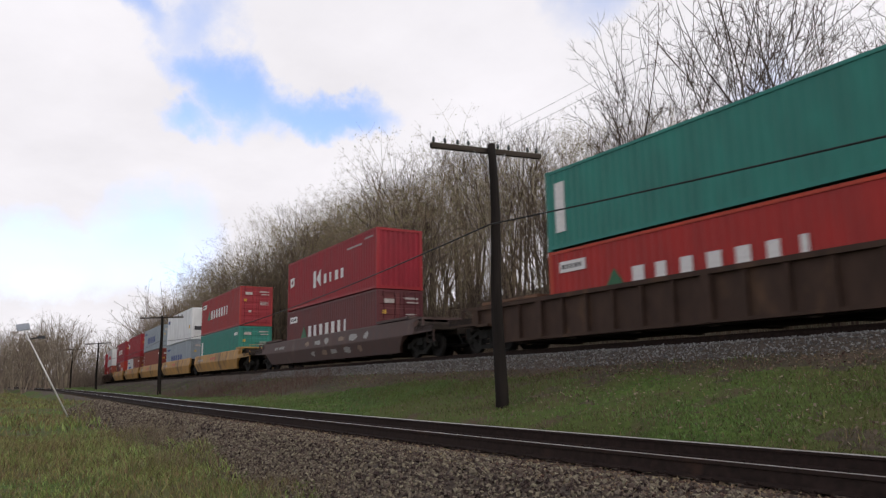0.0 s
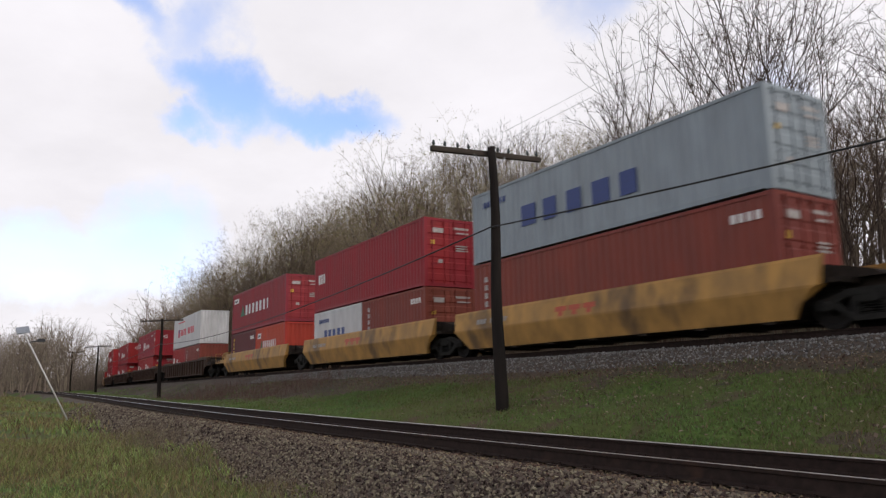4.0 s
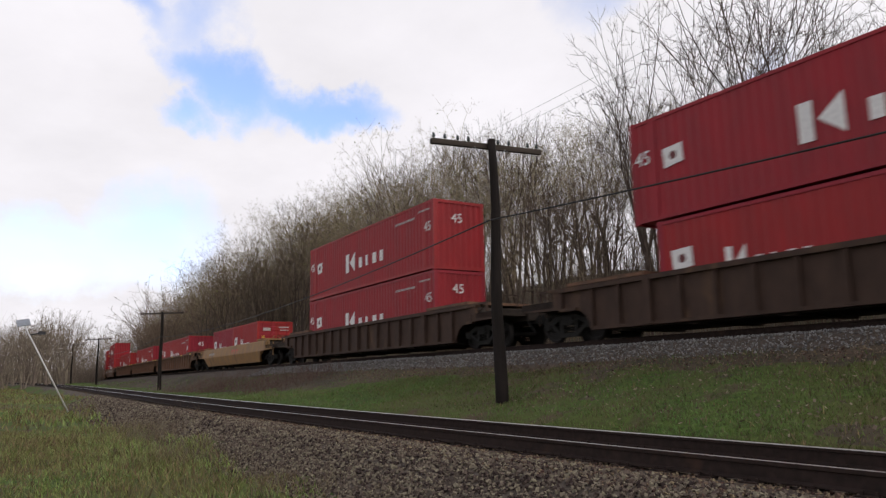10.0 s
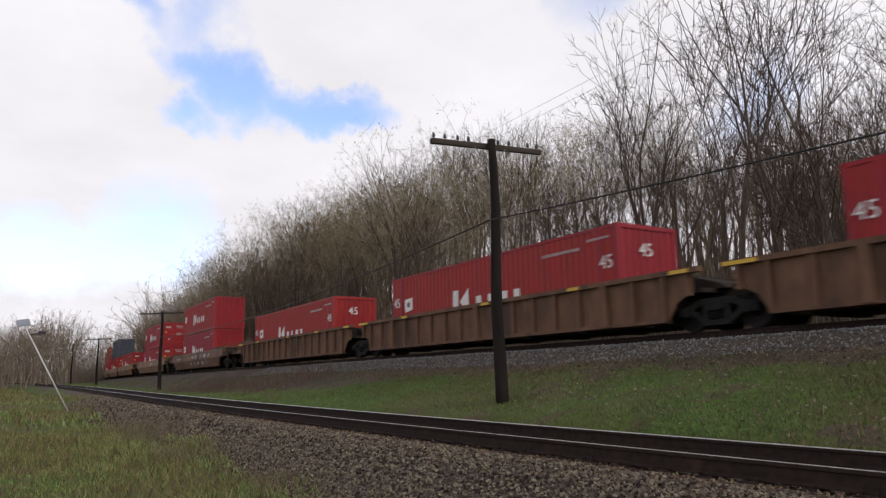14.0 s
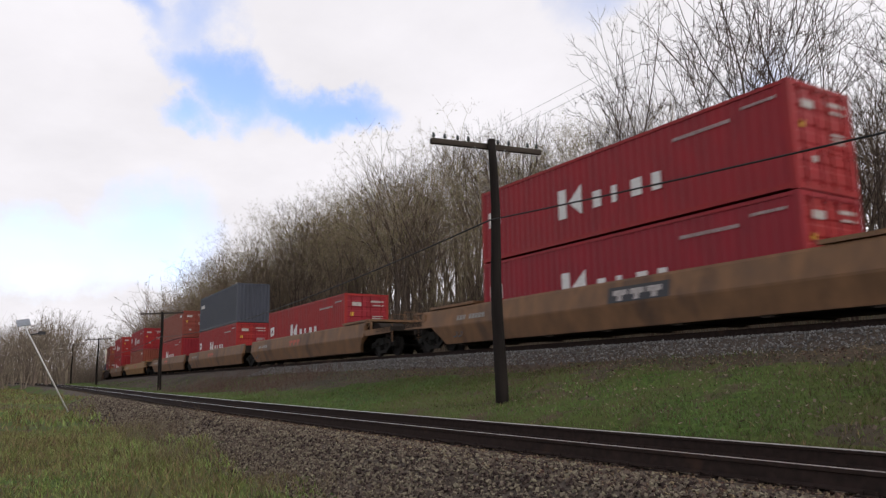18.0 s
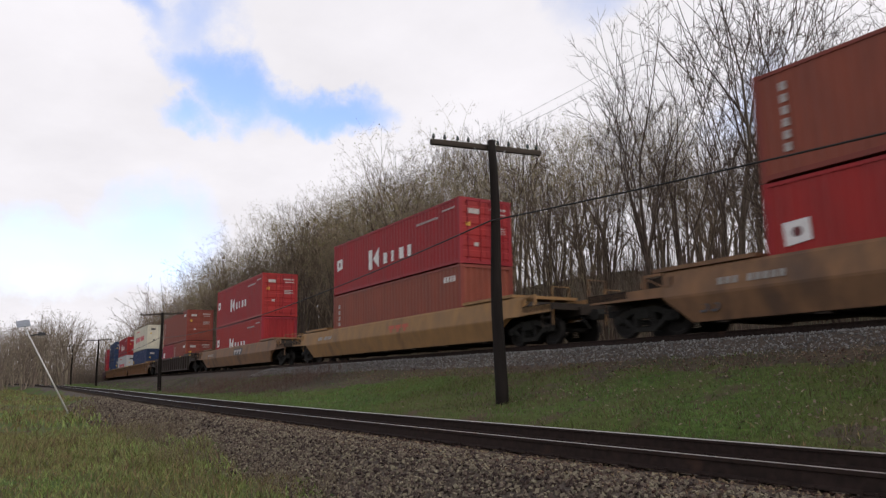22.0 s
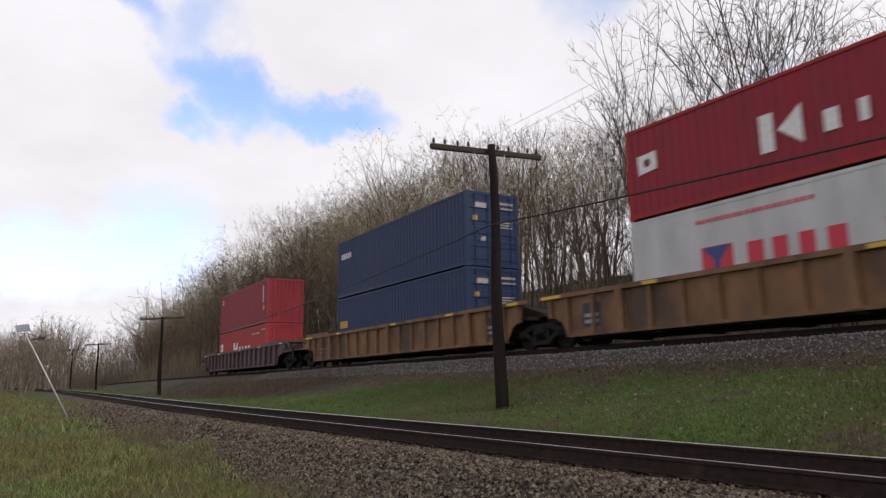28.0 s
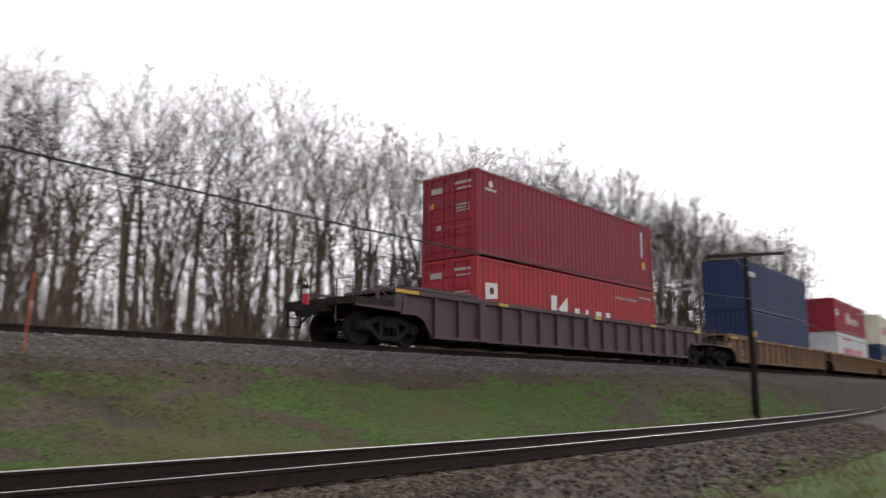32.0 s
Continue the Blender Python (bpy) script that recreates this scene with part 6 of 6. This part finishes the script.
def ballast_edge_weeds():
    """Brown stalks where the grass meets the near ballast."""
    rnd = random.Random(23)
    spots = []
    for i in range(46):
        x, y, _ = near_line(rnd.uniform(-26, -5.5), -rnd.uniform(2.5, 3.5))
        spots.append((float(x), float(y), 0))
    sticks("dry_weeds", "thin reddish-brown weed stalks along the ballast's edge", "weed", spots, 2600, (0.06, 0.42), WEED, 53, 0.0032, 0.32, 0.14)


ballast_edge_weeds()


def bank_top_debris():
    """Dead stalks and dark stones where the ballast ends over the bank."""
    rnd = random.Random(19)
    spots = []
    for i in range(160):
        x, y, _ = upper_line(rnd.uniform(-34, 30), -rnd.uniform(3.0, 4.2))
        spots.append((float(x), float(y), 0))
    sticks("dead_stalks", "short brown dead stalks under the ballast's edge", "weed", spots, 4500, (0.04, 0.24), BRUSH_RED, 51, 0.006, 0.8, 0.35)
    sticks("dead_stalks", "pale dry stalks under the ballast's edge", "weed", spots[::2], 3000, (0.05, 0.30), WEED, 52, 0.005, 0.8, 0.45)


bank_top_debris()


# ---- grass, leaves, stones ----
def blades(name, label, x0, x1, y0, y1, count, tall, material, seed, clumpy=0.5, width=0.009):
    rnd = np.random.RandomState(seed)
    x, y = rnd.uniform(x0, x1, count), rnd.uniform(y0, y1, count)
    keep = (waves(x * 1.3 + 3, y * 1.6) * 0.5 + rnd.normal(0, 0.5, count)) > (clumpy - 0.5)
    x, y = x[keep], y[keep]
    z, kind = ground_height(x, y)
    ok = (kind == 0) | ((kind == 4) & (rnd.random_sample(len(x)) < (0.9 if material in (THATCH, DRY_GRASS) else 0.3)))
    x, y, z = x[ok], y[ok], z[ok]
    n = len(x)
    h = tall * (0.5 + rnd.random_sample(n)) * (0.8 + 0.25 * waves(x * 0.7, y * 0.9))
    h = np.maximum(h, tall * 0.3)
    a = rnd.uniform(0, 6.283, n)
    across_ = np.stack([np.cos(a), np.sin(a), np.zeros(n)], 1) * width * (0.7 + 0.6 * rnd.random_sample((n, 1)))
    lean = np.concatenate([rnd.normal(0, 0.38, (n, 2)), np.ones((n, 1))], 1) * h[:, None]
    base = np.stack([x, y, z - 0.01], 1)
    droop = np.stack([np.zeros(n), np.zeros(n), -0.14 * h], 1)
    v = np.stack([base - across_, base + across_, base + lean * 0.55 + across_ * 0.7, base + lean * 0.55 - across_ * 0.7, base + lean * np.array([1.25, 1.25, 1]) + droop], 1).reshape(-1, 3)
    i = np.arange(n)[:, None] * 5
    f = np.concatenate([i + np.array([0, 1, 2]), i + np.array([0, 2, 3]), i + np.array([3, 2, 4])], 0)
    tagged(new(name, array_mesh(name, v, f, material)), label, "grass", kind="stuff")


blades("bank_grass", "short fresh green grass on the bank between the tracks", -27, 17, 8.2, 14.2, 230000, 0.070, GRASS, 21, 0.42, 0.0070)
blades("further_bank_grass", "short green grass on the bank further along", -48, -27, 8.2, 14.2, 26000, 0.10, GRASS, 34, 0.42, 0.014)
blades("further_bank_grass", "short green grass on the bank towards the far pole", 17, 40, 8.2, 14.2, 26000, 0.10, GRASS, 35, 0.42, 0.014)
blades("bank_dry_grass", "sparse dry straw on the bank between the tracks", -40, 36, 8.2, 14.2, 12000, 0.12, DRY_GRASS, 22, 0.5, 0.008)
blades("far_bank_grass", "green grass on the bank further along", -130, -48, 8.0, 19.0, 30000, 0.16, GRASS, 25, 0.35, 0.02)
blades("bank_thatch", "flattened brown dead grass over the bank between the tracks", -16, 6, 8.2, 14.4, 45000, 0.055, THATCH, 36, 0.55, 0.0055)
blades("verge_grass", "long green and brown grass beside the ballast", -26, -3, -4, 4.6, 52000, 0.19, VERGE, 23, 0.42, 0.008)
blades("verge_dry_grass", "long dry brown grass beside the ballast", -26, -3, -4, 4.9, 34000, 0.22, DRY_GRASS, 24, 0.5, 0.007)
blades("far_verge_grass", "green verge grass further along", -150, -26, -12, 6.0, 40000, 0.26, VERGE, 26, 0.40, 0.024)


blades("far_verge_dry_grass", "long dry tan grass on the verge further along", -150, -26, -12, 6.0, 26000, 0.34, DRY_GRASS, 37, 0.42, 0.022)
blades("right_verge_grass", "green verge grass beside the ballast", 6, 44, -2, 7.5, 26000, 0.16, VERGE, 27, 0.40, 0.010)


def litter():
    rnd = np.random.RandomState(31)
    n = 6000
    x, y = np.where(rnd.random_sample(n) < 0.5, rnd.uniform(-30, 30, n), rnd.uniform(-13, 3, n)), 8.9 + 4.9 * rnd.random_sample(n) ** 0.8
    keep = (waves(x * 0.8 + 1, y) + rnd.normal(0, 0.6, n)) > 0.1
    x, y = x[keep], y[keep]
    z, kind = ground_height(x, y)
    x, y, z = (q[(kind == 0) | (kind == 4)] for q in (x, y, z))
    n = len(x)
    c = np.stack([x, y, z + 0.03 + 0.04 * rnd.random_sample(n)], 1)
    a = rnd.normal(0, 1, (n, 3)) * 0.012
    b = rnd.normal(0, 1, (n, 3)) * np.array([0.014, 0.014, 0.010])
    v = np.stack([c - a, c + b, c + a, c - b], 1).reshape(-1, 3)
    tagged(new("dead_leaves", array_mesh("dead_leaves", v, np.arange(4 * n).reshape(-1, 4), DEAD_LEAF)), "scattered pale brown dead leaves on the bank", "leaves", kind="stuff")


litter()


def stones(name, label, line, s0, s1, offs, count, size, material, seed, lift=0.0, blocky=False):
    """Broken stone: many small uneven blocks, or simpler shards."""
    rnd = np.random.RandomState(seed)
    base = np.array([(a, b, c) for a in (-1, 1) for b in (-1, 1) for c in (-1, 1)]) * 0.62
    tri = np.array([(0, 1, 3), (0, 3, 2), (4, 6, 7), (4, 7, 5), (0, 4, 5), (0, 5, 1), (2, 3, 7), (2, 7, 6), (0, 2, 6), (0, 6, 4), (1, 5, 7), (1, 7, 3)])
    if not blocky:
        base = np.array([(1, 0, 0), (-1, 0, 0), (0, 1, 0), (0, -1, 0), (0, 0, 1), (0, 0, -1)]) * 1.0
        tri = np.array([(0, 2, 4), (2, 1, 4), (1, 3, 4), (3, 0, 4), (2, 0, 5), (1, 2, 5), (3, 1, 5), (0, 3, 5)])
    s = rnd.uniform(s0, s1, count)
    o = rnd.uniform(offs[0], offs[1], count)
    x, y, _ = line(s, o)
    z = ground_height(x, y)[0]
    q = rnd.normal(0, 1, (count, 4))
    q /= np.linalg.norm(q, axis=1)[:, None]
    w, i, j, k = q.T
    rot = np.stack([1 - 2 * (j * j + k * k), 2 * (i * j - k * w), 2 * (i * k + j * w), 2 * (i * j + k * w), 1 - 2 * (i * i + k * k), 2 * (j * k - i * w), 2 * (i * k - j * w), 2 * (j * k + i * w), 1 - 2 * (i * i + j * j)], 1).reshape(-1, 3, 3)
    sc = size * (0.55 + 0.9 * rnd.random_sample((count, 1, 1))) * rnd.uniform(0.55, 1.2, (count, 1, 3))
    v = base[None] * (1 + rnd.normal(0, 0.26, (count, len(base), 1)))
    v = np.einsum("nij,nvj->nvi", rot, v * sc)
    v += np.stack([x, y, z + lift * rnd.random_sample(count)], 1)[:, None]
    f = (np.arange(count)[:, None, None] * len(base) + tri).reshape(-1, 3)
    tagged(new(name, array_mesh(name, v.reshape(-1, 3), f, material)), label, "ballast", kind="stuff")


stones("near_ballast_stones", "broken grey-brown ballast stones of the near track", near_line, -17, 7, (-3.1, -1.15), 32000, 0.0235, STONE, 41, 0.02, True)
stones("further_ballast_stones", "ballast stones of the near track further along", near_line, -46, -17, (-3.1, -1.2), 12000, 0.034, STONE, 42, 0.02, True)
stones("right_ballast_stones", "ballast stones of the near track on the other hand", near_line, 7, 34, (-3.1, -1.2), 5000, 0.048, STONE, 45, 0.02)
stones("shoulder_stones", "rust-stained small stones beside the near rail", near_line, -24, 12, (-1.75, -0.85), 12000, 0.019, STONE_RUSTY, 46, 0.015)
stones("crib_stones", "ballast stones between the rails", near_line, -17, 9, (-0.85, 1.7), 7000, 0.028, STONE_RUSTY, 43, 0.01)
stones("fallen_stones", "dark dirty stones at the foot of the raised ballast", upper_line, -40, 30, (-3.9, -2.9), 2400, 0.030, STONE_RUSTY, 47, 0.02)
stones("upper_ballast_stones", "light grey ballast stones of the raised line", upper_line, -44, 34, (-3.0, -1.0), 27000, 0.025, STONE_GREY, 44, 0.03)


# ---- what moves ----
def motions():
    times = [0.5 * k for k in range(65)]
    for ob, q, place, half in CARRIED:
        walk(ob, [(t, on_line(q + SPEED * (t - 31.1), half) @ place) for t in times])
    turn = -SPEED / 0.457 / FPS                     # radians from one picture to the next
    for wheel in SPINNING:
        x = wheel.location.x
        rows = []
        for k in range(0, 32 * FPS + 1):
            rows.append((k / FPS, Matrix.Translation((x, 0, 0.457)) @ Matrix.Rotation(-turn * k, 4, "Y")))
        walk(wheel, rows)


motions()
